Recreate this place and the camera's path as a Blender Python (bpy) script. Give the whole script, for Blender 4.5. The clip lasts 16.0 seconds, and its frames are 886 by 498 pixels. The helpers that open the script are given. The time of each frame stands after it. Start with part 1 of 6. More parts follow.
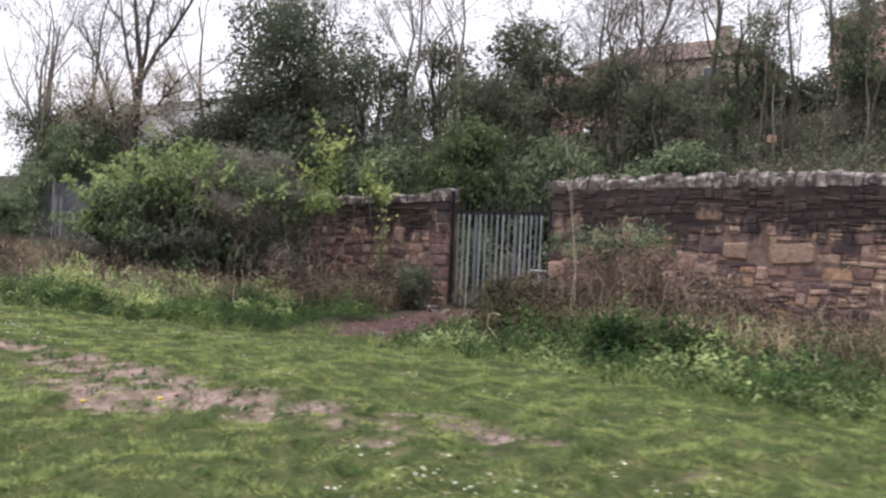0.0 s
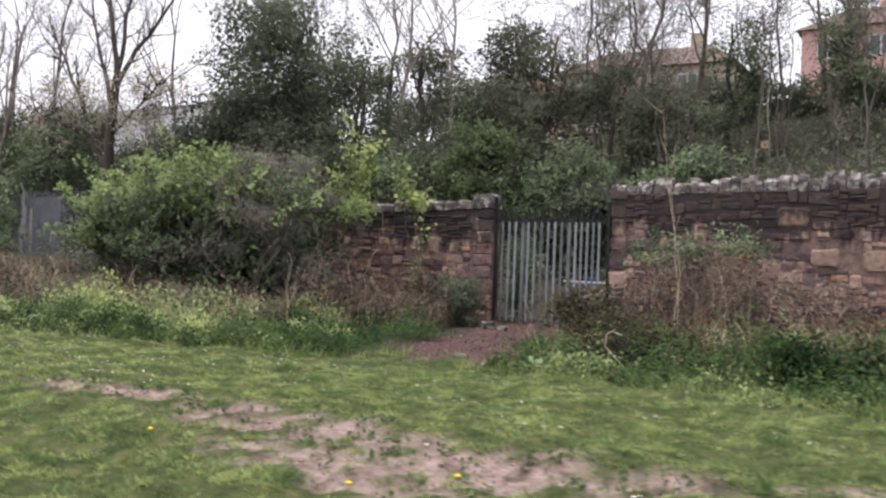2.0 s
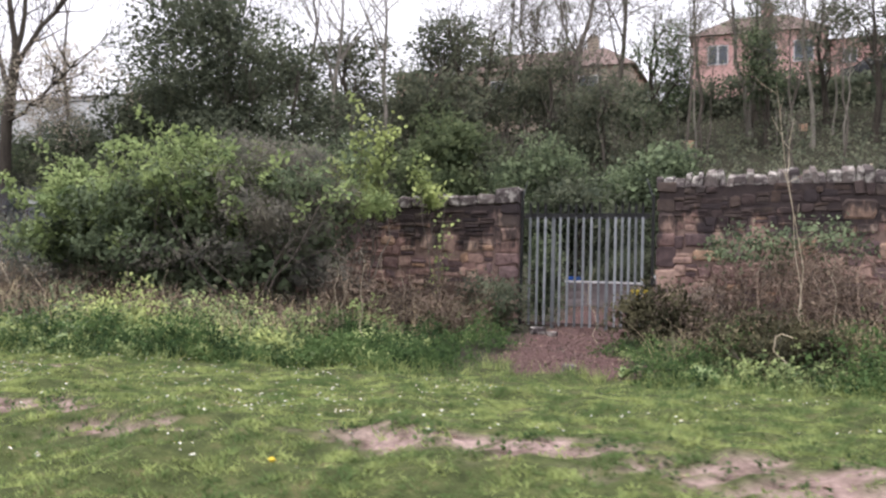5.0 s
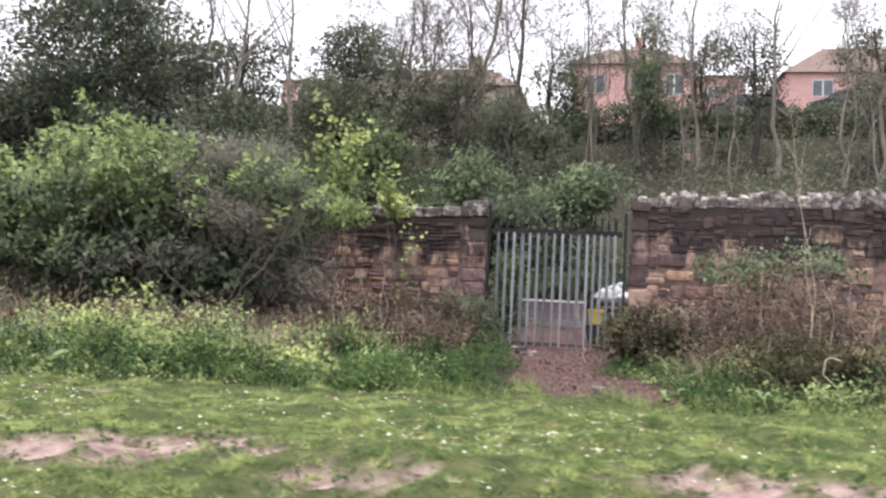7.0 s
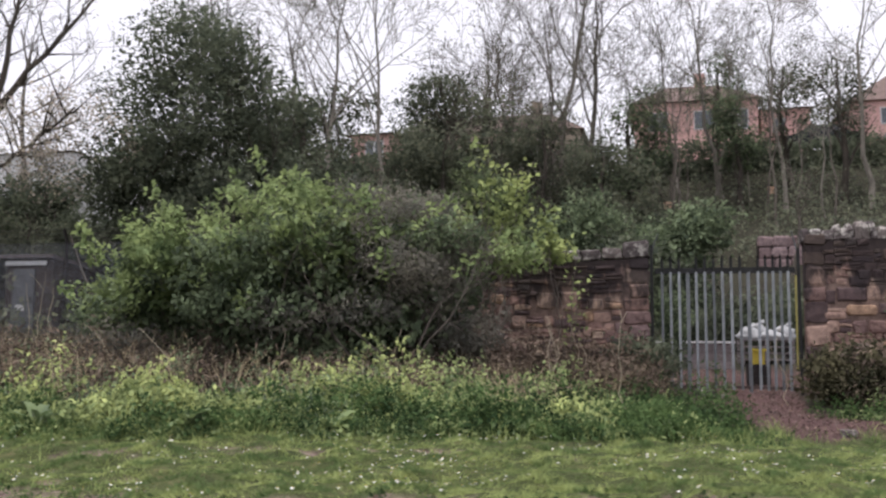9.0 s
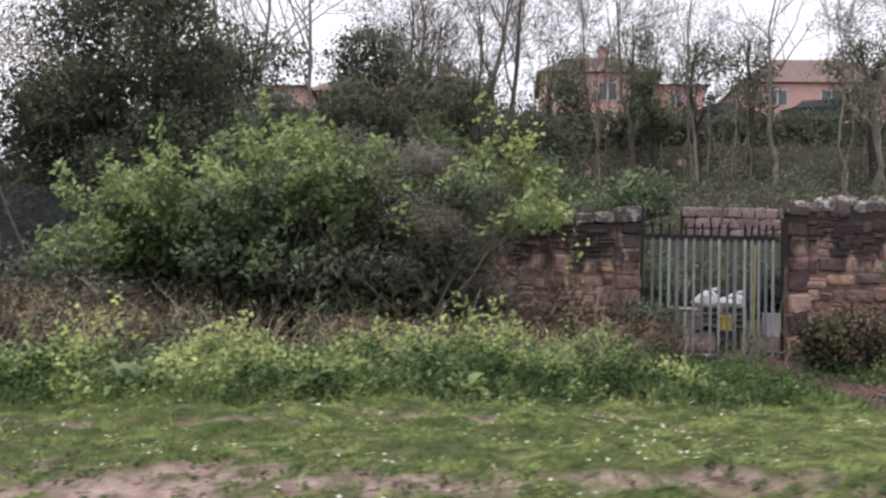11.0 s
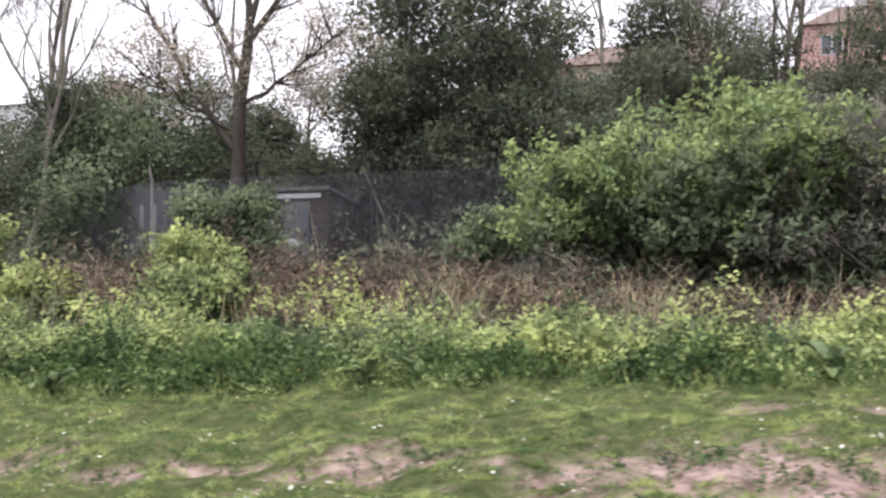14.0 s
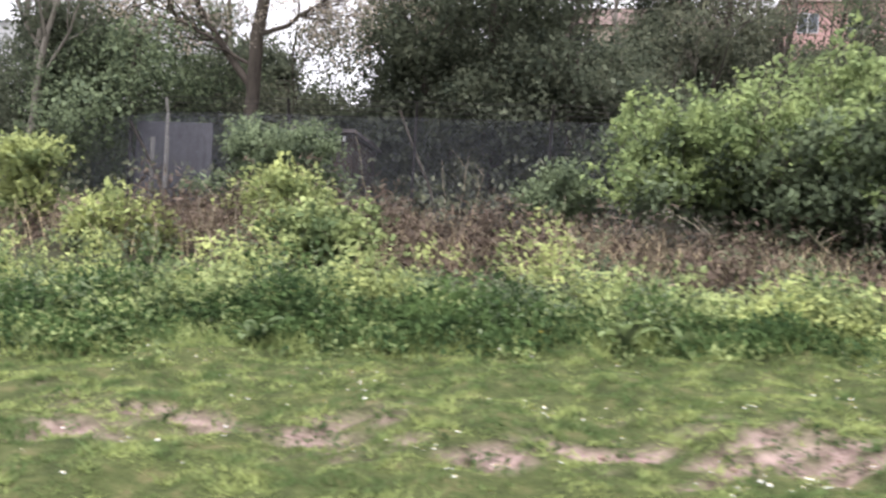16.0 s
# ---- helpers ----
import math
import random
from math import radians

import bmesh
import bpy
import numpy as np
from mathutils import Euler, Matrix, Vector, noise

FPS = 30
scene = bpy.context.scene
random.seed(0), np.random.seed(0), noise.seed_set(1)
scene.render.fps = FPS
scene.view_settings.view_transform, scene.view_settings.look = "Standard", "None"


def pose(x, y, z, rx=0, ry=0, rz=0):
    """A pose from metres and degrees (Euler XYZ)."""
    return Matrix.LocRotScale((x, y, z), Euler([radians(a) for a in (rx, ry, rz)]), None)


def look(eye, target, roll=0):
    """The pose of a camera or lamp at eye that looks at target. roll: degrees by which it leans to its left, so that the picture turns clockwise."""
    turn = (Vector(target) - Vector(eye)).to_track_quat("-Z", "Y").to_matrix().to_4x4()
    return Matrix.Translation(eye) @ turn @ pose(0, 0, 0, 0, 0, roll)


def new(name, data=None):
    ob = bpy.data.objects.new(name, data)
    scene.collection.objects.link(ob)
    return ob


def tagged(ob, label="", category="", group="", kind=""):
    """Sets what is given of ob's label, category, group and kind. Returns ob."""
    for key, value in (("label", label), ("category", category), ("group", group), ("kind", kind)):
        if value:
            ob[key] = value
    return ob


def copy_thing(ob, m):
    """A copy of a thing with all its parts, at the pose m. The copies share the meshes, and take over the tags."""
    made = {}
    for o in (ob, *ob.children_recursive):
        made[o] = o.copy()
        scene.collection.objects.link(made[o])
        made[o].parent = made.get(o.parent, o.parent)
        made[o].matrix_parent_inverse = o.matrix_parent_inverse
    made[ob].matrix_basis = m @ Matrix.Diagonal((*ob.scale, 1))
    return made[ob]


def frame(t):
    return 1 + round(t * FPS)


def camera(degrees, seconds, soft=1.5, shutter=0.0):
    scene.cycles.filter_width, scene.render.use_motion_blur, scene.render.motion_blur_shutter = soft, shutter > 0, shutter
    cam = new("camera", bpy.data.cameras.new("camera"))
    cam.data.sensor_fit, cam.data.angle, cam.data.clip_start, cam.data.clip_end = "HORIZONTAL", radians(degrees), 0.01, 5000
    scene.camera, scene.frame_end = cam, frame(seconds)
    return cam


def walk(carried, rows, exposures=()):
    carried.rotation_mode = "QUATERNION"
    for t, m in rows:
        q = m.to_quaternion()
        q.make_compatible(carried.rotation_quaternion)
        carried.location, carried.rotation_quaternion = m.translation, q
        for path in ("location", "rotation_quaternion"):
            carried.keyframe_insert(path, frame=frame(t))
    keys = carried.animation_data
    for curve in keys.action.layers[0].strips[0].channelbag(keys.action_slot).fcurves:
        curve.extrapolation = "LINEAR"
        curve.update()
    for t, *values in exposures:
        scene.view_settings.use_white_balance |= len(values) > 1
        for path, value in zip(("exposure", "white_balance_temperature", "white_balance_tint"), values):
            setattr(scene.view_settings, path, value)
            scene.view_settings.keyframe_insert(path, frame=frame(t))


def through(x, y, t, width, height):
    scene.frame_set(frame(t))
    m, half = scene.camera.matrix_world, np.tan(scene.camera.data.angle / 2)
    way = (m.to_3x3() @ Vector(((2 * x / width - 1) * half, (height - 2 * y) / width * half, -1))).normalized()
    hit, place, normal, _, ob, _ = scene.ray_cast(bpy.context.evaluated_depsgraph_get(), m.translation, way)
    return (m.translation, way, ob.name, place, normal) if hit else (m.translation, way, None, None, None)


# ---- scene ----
cam = camera(55.9, 16.0, soft=2.4, shutter=0.5)
METRES, EYE, TILT, LEAN, TURN = 20.0, 1.45, 0.0, 0.0, 35.31
ROWS = [
    (0.0, 0.0, 0.0, 0.0, 0.01, -0.27, -2.8),
    (0.5, -0.0307, 0.0201, -0.0029, -0.21, -0.82, -4.01),
    (1.0, -0.0556, 0.0419, -0.0024, -1.93, -1.47, -3.62),
    (1.5, -0.0813, 0.0603, -0.0024, -3.07, 0.44, -3.29),
    (2.0, -0.1077, 0.0785, -0.0039, -3.84, 0.58, -2.19),
    (2.5, -0.1367, 0.0964, -0.0045, -4.45, 1.51, -2.15),
    (3.0, -0.1642, 0.112, -0.0078, -7.87, 0.35, -2.19),
    (3.5, -0.1887, 0.1322, -0.0096, -10.13, -0.05, -2.0),
    (4.0, -0.216, 0.1486, -0.0114, -11.46, 0.16, -2.38),
    (4.5, -0.2404, 0.1695, -0.0122, -11.92, 0.77, -1.76),
    (7.0, -0.3576, 0.2674, -0.0185, -24.16, 2.64, -2.75),
    (7.5, -0.3826, 0.283, -0.0195, -23.01, 3.75, -1.76),
    (8.0, -0.4109, 0.2987, -0.02, -19.59, 4.95, -1.73),
    (8.5, -0.4355, 0.3127, -0.0208, -19.84, 5.81, -0.98),
    (11.0, -0.5477, 0.3992, -0.0255, -30.31, 3.4, -1.73),
    (11.5, -0.5719, 0.4188, -0.0257, -29.59, 1.67, -0.95),
    (12.0, -0.5999, 0.4319, -0.0268, -27.72, 0.88, -0.12),
    (12.5, -0.6235, 0.451, -0.0276, -26.83, 0.72, -0.96),
    (13.0, -0.6515, 0.4658, -0.0287, -25.3, 0.99, -2.1),
    (13.5, -0.6792, 0.4826, -0.0293, -19.94, 1.19, -1.24),
    (14.0, -0.7084, 0.4969, -0.0306, -16.59, 1.68, -0.31),
    (14.5, -0.7352, 0.5116, -0.0338, -17.42, 0.45, -0.87),
    (15.0, -0.7617, 0.5311, -0.0357, -20.02, -0.56, -2.6),
    (15.5, -0.7856, 0.5526, -0.0362, -21.94, -1.64, -3.39),
    (16.0, -0.8113, 0.5742, -0.0363, -21.31, -1.21, -3.58),
]
EXPOSURES = [(0.0, 0.32, 6250, 13), (1.5, 0.48, 6250, 13), (2.0, 0.38, 6250, 13), (3.0, 0.07, 6250, 13), (3.5, 0.24, 6250, 13), (4.5, 0.5, 6250, 13), (7.0, 0.88, 6250, 13), (7.5, 0.43, 6250, 13), (8.0, 0.23, 6250, 13), (8.5, 0.1, 6250, 13), (11.0, 0.18, 6250, 13), (12.5, 0.56, 6250, 13), (13.5, 0.7, 6250, 13), (14.5, 0.7, 6250, 13), (15.5, 0.92, 6250, 13), (16.0, 0.95, 6250, 13)]
walk(cam, [(t, pose(0, 0, EYE, TILT, LEAN, TURN) @ pose(METRES * x, METRES * y, METRES * z, 90 + pitch, roll, yaw)) for t, x, y, z, yaw, pitch, roll in ROWS], EXPOSURES)


# ---------- world and light ----------
SUN_EL, SUN_ROT = radians(75), radians(210)
world = bpy.data.worlds.new("world")
scene.world = world
world.use_nodes = True
wn, wl = world.node_tree.nodes, world.node_tree.links
bg = wn["Background"]
sky = wn.new("ShaderNodeTexSky")
sky.sky_type, sky.sun_disc = "NISHITA", False
sky.sun_elevation, sky.sun_rotation, sky.dust_density = SUN_EL, SUN_ROT, 4.0
cloud = wn.new("ShaderNodeMix")
cloud.data_type = "RGBA"
cloud.inputs["Factor"].default_value = 0.88
wl.new(sky.outputs["Color"], cloud.inputs["A"])
cloud.inputs["B"].default_value = (9.0, 8.7, 9.0, 1)
wl.new(cloud.outputs["Result"], bg.inputs["Color"])
bg.inputs["Strength"].default_value = 0.125

sun = new("sun", bpy.data.lights.new("sun", "SUN"))
sun.data.energy, sun.data.angle, sun.data.color = 2.5, radians(24), (1.0, 0.96, 0.9)
sun.matrix_world = look((0, 0, 30), (3.0, 2.6, 0))


# ---------- geometry tools ----------
class Geo:
    """Collects vertices and faces, then makes one mesh."""

    def __init__(self):
        self.v, self.f, self.m, self.o, self.n = [], [], [], [], 0

    def add(self, v, f, slot=0, out=None):
        v, f = np.asarray(v, float).reshape(-1, 3), np.asarray(f, int)
        if len(v) and len(f):
            self.v.append(v)
            self.f.append(f + self.n)
            self.m.append(slot)
            self.o.append(out if out is not None else np.zeros((len(v), 3)))
            self.n += len(v)
        return self

    def box(self, lo, hi, slot=0):
        (a, b, c), (d, e, g) = lo, hi
        v = [(a, b, c), (d, b, c), (d, e, c), (a, e, c), (a, b, g), (d, b, g), (d, e, g), (a, e, g)]
        return self.add(v, [(0, 3, 2, 1), (4, 5, 6, 7), (0, 1, 5, 4), (1, 2, 6, 5), (2, 3, 7, 6), (3, 0, 4, 7)], slot)

    def tube(self, pts, rad, sides=6, slot=0):
        p = np.asarray(pts, float)
        n = len(p)
        r = np.broadcast_to(np.asarray(rad, float), (n,))
        t = np.gradient(p, axis=0)
        t /= np.linalg.norm(t, axis=1)[:, None] + 1e-9
        ref = np.array([0.31, 0.95, 0.05]) if abs(t[0][2]) > 0.7 else np.array([0.05, 0.1, 1.0])
        a = np.cross(t, ref)
        a /= np.linalg.norm(a, axis=1)[:, None] + 1e-9
        b = np.cross(t, a)
        ang = np.arange(sides) * 2 * np.pi / sides
        ring = p[:, None] + r[:, None, None] * (np.cos(ang)[None, :, None] * a[:, None] + np.sin(ang)[None, :, None] * b[:, None])
        i, j = np.meshgrid(np.arange(n - 1), np.arange(sides), indexing="ij")
        k = (j + 1) % sides
        f = np.stack([i * sides + j, i * sides + k, (i + 1) * sides + k, (i + 1) * sides + j], -1).reshape(-1, 4)
        return self.add(ring.reshape(-1, 3), f, slot)

    def mesh(self, name, mats, smooth=False):
        me = bpy.data.meshes.new(name)
        for m in mats if isinstance(mats, (list, tuple)) else [mats]:
            me.materials.append(m)
        if not self.v:
            return me
        V = np.concatenate(self.v)
        size = np.concatenate([np.full(len(f), f.shape[1]) for f in self.f])
        loops = np.concatenate([f.ravel() for f in self.f])
        slots = np.concatenate([np.full(len(f), s) for f, s in zip(self.f, self.m)])
        me.vertices.add(len(V))
        me.vertices.foreach_set("co", V.astype(np.float32).ravel())
        me.loops.add(len(loops))
        me.loops.foreach_set("vertex_index", loops.astype(np.int32))
        me.polygons.add(len(size))
        me.polygons.foreach_set("loop_start", (np.cumsum(size) - size).astype(np.int32))
        me.polygons.foreach_set("material_index", slots.astype(np.int32))
        me.polygons.foreach_set("use_smooth", np.full(len(size), smooth))
        if any(o.any() for o in self.o):
            me.attributes.new("outward", "FLOAT_VECTOR", "POINT").data.foreach_set("vector", np.concatenate(self.o).astype(np.float32).ravel())
        me.update(calc_edges=True)
        me.validate()
        return me


def thing(name, geo, mats, label, category, group="", kind="", at=(0, 0, 0), smooth=False):
    """A top-level thing: a mesh, or an Empty for its parts where geo is None."""
    ob = new(name, geo.mesh(name, mats, smooth) if geo else None)
    ob.location = at
    return tagged(ob, label, category, group, kind)


def part(name, geo, mats, parent, label="", smooth=False):
    ob = new(name, geo if isinstance(geo, bpy.types.Mesh) else geo.mesh(name, mats, smooth))
    ob.parent = parent
    return tagged(ob, label)


def lump(p, scale, seed):
    """Smooth noise in about -1..1 at the points p."""
    r = np.random.default_rng(seed)
    out = np.zeros(len(p))
    for k in range(7):
        d = r.normal(size=3)
        d /= np.linalg.norm(d)
        out += np.sin(p @ d * (2 * np.pi / scale) * r.uniform(0.6, 1.9) + r.uniform(0, 6.28))
    return out / 3.2


def unit(v):
    return v / (np.linalg.norm(v, axis=-1, keepdims=True) + 1e-9)


def add_leaves(g, p, size, r, width=0.6, up=0.6, axis=None, slot=0, out=None):
    """A folded diamond leaf at each point; out: the way its clump faces."""
    n = len(p)
    if not n:
        return
    L = np.asarray(size * r.uniform(0.65, 1.35, n))[:, None]
    d = r.normal(size=(n, 3))
    if axis is not None:
        d = d * 0.7 + axis
    d = unit(d)
    nn = r.normal(size=(n, 3)) + np.array([0, 0, up * 2])
    s = unit(np.cross(d, nn))
    nn = unit(np.cross(s, d))
    w = L * width * 0.5
    v = np.stack([p, p + d * L * 0.45 + s * w + nn * L * 0.08, p + d * L - nn * L * 0.12, p + d * L * 0.45 - s * w + nn * L * 0.08], 1)
    g.add(v.reshape(-1, 3), np.arange(n * 4).reshape(n, 4), slot, None if out is None else np.repeat(out, 4, 0))


def blob_points(n, blobs, r, gap=0.0, scale=1.0, seed=0, shell=0.45, lumps=0):
    """Points in the outer parts of ellipsoids (x, y, z, rx, ry, rz), thinned by noise for gaps."""
    b = np.asarray(blobs, float)
    if lumps:
        w0 = (b[:, 3] * b[:, 4] * b[:, 5]) ** (2 / 3)
        i = r.choice(len(b), lumps, p=w0 / w0.sum())
        d = unit(r.normal(size=(lumps, 3)) + np.array([0, -0.25, 0.15]))
        s = (r.uniform(0.22, 0.46, lumps) * b[i, 3:].mean(1))[:, None]
        b = np.concatenate([b[i, :3] + d * b[i, 3:] * r.uniform(0.55, 1.0, (lumps, 1)), s * r.uniform(0.8, 1.3, (lumps, 3)) * np.array([1.15, 1.0, 0.8])], 1)
    w = (b[:, 3] * b[:, 4] * b[:, 5]) ** (2 / 3)
    k = r.choice(len(b), n, p=w / w.sum())
    d = unit(r.normal(size=(n, 3)))
    rad = 1 - shell * r.random(n) ** 1.5 + 0.11 * r.normal(size=n)
    p = b[k, :3] + d * rad[:, None] * b[k, 3:]
    p += d * (0.22 * lump(p, scale * 1.6, seed + 5) * b[k, 3:].mean(1))[:, None]
    keep = (lump(p, scale, seed) > gap - 1 + 0.3 * r.normal(size=n)) & (d[:, 2] > -0.25 - 0.5 * r.random(n))
    return p[keep], d[keep]


def sprigs(g, p, d, size, r, each=7, spread=0.16, **kw):
    """Leaves gathered along short shoots at p that point along d."""
    n = len(p)
    ax = unit(d + 0.6 * r.normal(size=(n, 3)) + np.array([0, 0, 0.35]))
    q = p[:, None] + ax[:, None] * (spread * 2.2 * np.linspace(0, 1, each)[None, :, None]) + r.normal(size=(n, each, 3)) * spread * 0.45
    add_leaves(g, q.reshape(-1, 3), size, r, axis=np.repeat(ax, each, 0) * 0.6, out=np.repeat(unit(d), each, 0), **kw)


def inner_leaves(g, blobs, n, size, r, reach=0.8):
    """Large loose leaves in the heart of a crown, which close it to the light."""
    b = np.asarray(blobs, float)
    w = b[:, 3] * b[:, 4] * b[:, 5]
    k = r.choice(len(b), n, p=w / w.sum())
    d = unit(r.normal(size=(n, 3)))
    add_leaves(g, b[k, :3] + d * (reach * r.random((n, 1)) ** 0.5) * b[k, 3:], size, r, width=0.8, out=d)


# ---------- ground heights ----------
GY = np.array([-400, -6, 0, 2.2, 4.1, 6.4, 9.6, 15, 18, 24, 42, 52, 60, 120, 900.0])
GX = np.array([-400, -45, -26, -20.6, -18.5, -15.5, -12, -8.6, -5, 0, 6, 40, 400.0])
GZ = np.array([
    [-1.6, -1.2, -0.7, -0.55, -0.5, -0.4, -0.3, -0.16, -0.05, 0.10, 0.1, 0.1, 0.1],
    [-1.6, -1.2, -0.7, -0.55, -0.5, -0.4, -0.3, -0.16, -0.05, 0.10, 0.1, 0.1, 0.1],
    [-1.6, -1.2, -0.75, -0.60, -0.52, -0.41, -0.28, -0.16, -0.03, 0.15, 0.3, 0.3, 0.3],
    [-1.5, -1.1, -0.62, -0.45, -0.36, -0.20, -0.02, 0.12, 0.20, 0.28, 0.3, 0.3, 0.3],
    [-1.3, -0.8, -0.45, -0.26, -0.17, -0.02, 0.20, 0.30, 0.35, 0.36, 0.36, 0.4, 0.4],
    [-0.9, -0.4, -0.10, 0.00, 0.04, 0.12, 0.14, 0.16, 0.24, 0.33, 0.36, 0.4, 0.4],
    [0.0, 0.2, 0.32, 0.30, 0.25, 0.14, -0.02, -0.19, 0.02, 0.25, 0.35, 0.4, 0.4],
    [0.6, 0.7, 0.80, 0.75, 0.62, 0.35, 0.02, -0.03, 0.06, 0.15, 0.3, 0.4, 0.4],
    [1.0, 1.0, 1.00, 0.95, 0.80, 0.45, 0.10, 0.05, 0.10, 0.25, 0.4, 0.5, 0.5],
    [1.8, 1.6, 1.30, 1.30, 1.30, 1.10, 0.80, 0.65, 0.90, 1.40, 1.8, 2.0, 2.0],
    [4.0, 4.5, 5.60, 6.00, 6.20, 6.40, 6.70, 6.90, 7.10, 7.30, 7.4, 7.5, 7.5],
    [6.0, 7.5, 9.60, 10.0, 10.4, 10.8, 11.2, 11.5, 11.8, 12.0, 12.2, 12.5, 12.5],
    [7.0, 8.5, 10.8, 11.4, 11.8, 12.4, 12.9, 13.2, 13.4, 13.6, 13.8, 14.0, 14.0],
    [8.0, 10.0, 12.0, 12.5, 13.0, 13.2, 13.5, 13.8, 14.0, 14.0, 14.0, 14.0, 14.0],
    [8.0, 10.0, 12.0, 12.5, 13.0, 13.2, 13.5, 13.8, 14.0, 14.0, 14.0, 14.0, 14.0]])


def gz(x, y):
    """The ground's height."""
    x, y = np.broadcast_arrays(np.asarray(x, float), np.asarray(y, float))
    i = np.clip(np.searchsorted(GX, x) - 1, 0, len(GX) - 2)
    j = np.clip(np.searchsorted(GY, y) - 1, 0, len(GY) - 2)
    u = np.clip((x - GX[i]) / (GX[i + 1] - GX[i]), 0, 1)
    v = np.clip((y - GY[j]) / (GY[j + 1] - GY[j]), 0, 1)
    z = (GZ[j, i] * (1 - u) + GZ[j, i + 1] * u) * (1 - v) + (GZ[j + 1, i] * (1 - u) + GZ[j + 1, i + 1] * u) * v
    p = np.stack([x.ravel(), y.ravel(), 0 * x.ravel()], 1)
    return z + (0.03 * lump(p, 1.7, 11) + 0.026 * lump(p, 0.6, 12) + np.where((p[:, 1] < 11) & (p[:, 1] > 1), 0.013, 0) * lump(p * np.array([0.8, 1, 1]), 0.24, 13)).reshape(z.shape)


WORN = [(-6.0, 3.95, 0.95, 0.2), (-4.5, 3.8, 1.0, 0.28), (-5.2, 3.4, 0.7, 0.2), (-7.9, 4.1, 0.7, 0.12), (-10.0, 3.8, 0.35, 0.12), (-11.0, 4.2, 0.5, 0.14), (-11.5, 3.9, 0.35, 0.16),
        (-8.4, 4.05, 0.35, 0.12), (-17.0, 4.2, 1.1, 0.42), (-15.3, 4.15, 1.0, 0.4), (-14.1, 4.1, 0.45, 0.2)]
WORN += [(-16.8, 5.6, 0.4, 0.11), (-15.5, 5.8, 0.35, 0.11), (-13.4, 6.2, 1.2, 0.1), (-19.1, 4.1, 0.42, 0.25), (-18.1, 4.0, 0.3, 0.18), (-21.35, 3.95, 0.24, 0.2), (-22.6, 3.6, 0.25, 0.1),
         (-22.1, 3.9, 0.4, 0.08), (-20.5, 3.75, 0.2, 0.09), (-20.0, 3.97, 0.22, 0.09), (-12.8, 4.1, 0.6, 0.12), (-3.0, 4.25, 0.6, 0.1)]


def dirt(x, y):
    """How far the turf is worn to bare earth, 0 to 1."""
    p = np.stack([x, y * 1.9, 0 * x], 1)
    n = 0.35 * lump(p, 1.6, 21) + 0.5 * lump(p, 0.6, 22) + 0.75 * lump(p, 0.27, 23) + 0.65 * lump(p, 0.13, 24)
    f = np.zeros(len(x))
    for cx, cy, rx, ry in WORN:
        q = ((x - cx) / rx) ** 2 + ((y - cy) / ry) ** 2
        f = np.maximum(f, np.exp(-0.42 * q))
    band = 0.3 * np.exp(-((y - 4.0) / 0.8) ** 2)
    return np.clip((f + band * 0.5 - 0.6 + 0.4 * n) * 2.4, 0, 1) * np.clip(6 * (f + band) - 0.9, 0, 1)


def litter(x, y):
    """The trodden path to the gate, covered in fallen leaves, 0 to 1."""
    lo = np.interp(y, [10, 11, 13, 16, 22], [-9.0, -10.0, -10.4, -10.6, -11.2])
    hi = np.interp(y, [10, 11, 13, 16, 22], [-8.2, -7.9, -8.9, -8.9, -7.0])
    p = np.stack([x, y, 0 * x], 1)
    e = np.minimum(np.minimum(x - lo, hi - x), np.minimum(y - 10.4, 20.0 - y)) + 0.18 * lump(p, 0.7, 31)
    return np.clip(e * 4 + 0.5, 0, 1)


# ---------- materials ----------
def make(name, rough=0.85, metal=0.0, spec=0.3):
    m = bpy.data.materials.new(name)
    m.use_nodes = True
    n, l = m.node_tree.nodes, m.node_tree.links
    b = n["Principled BSDF"]
    b.inputs["Roughness"].default_value, b.inputs["Metallic"].default_value = rough, metal
    b.inputs["Specular IOR Level"].default_value = spec
    return m, n, l, b


def ramp(n, l, fac, stops, constant=False):
    r = n.new("ShaderNodeValToRGB")
    e = r.color_ramp.elements
    r.color_ramp.interpolation = "CONSTANT" if constant else "LINEAR"
    while len(e) < len(stops):
        e.new(0.5)
    for i, (pos, c) in enumerate(stops):
        e[i].position, e[i].color = pos, (*c, 1)
    l.new(fac, r.inputs["Fac"])
    return r.outputs["Color"]


def noise_tex(n, l, scale, detail=5.0, rough=0.6, stretch=None, coord="Object"):
    t = n.new("ShaderNodeTexNoise")
    t.inputs["Scale"].default_value, t.inputs["Detail"].default_value, t.inputs["Roughness"].default_value = scale, detail, rough
    if coord == "world":
        src = n.new("ShaderNodeNewGeometry").outputs["Position"]
    else:
        src = n.new("ShaderNodeTexCoord").outputs[coord]
    if stretch:
        mp = n.new("ShaderNodeMapping")
        mp.inputs["Scale"].default_value = stretch
        l.new(src, mp.inputs["Vector"])
        src = mp.outputs["Vector"]
    l.new(src, t.inputs["Vector"])
    return t.outputs["Fac"]


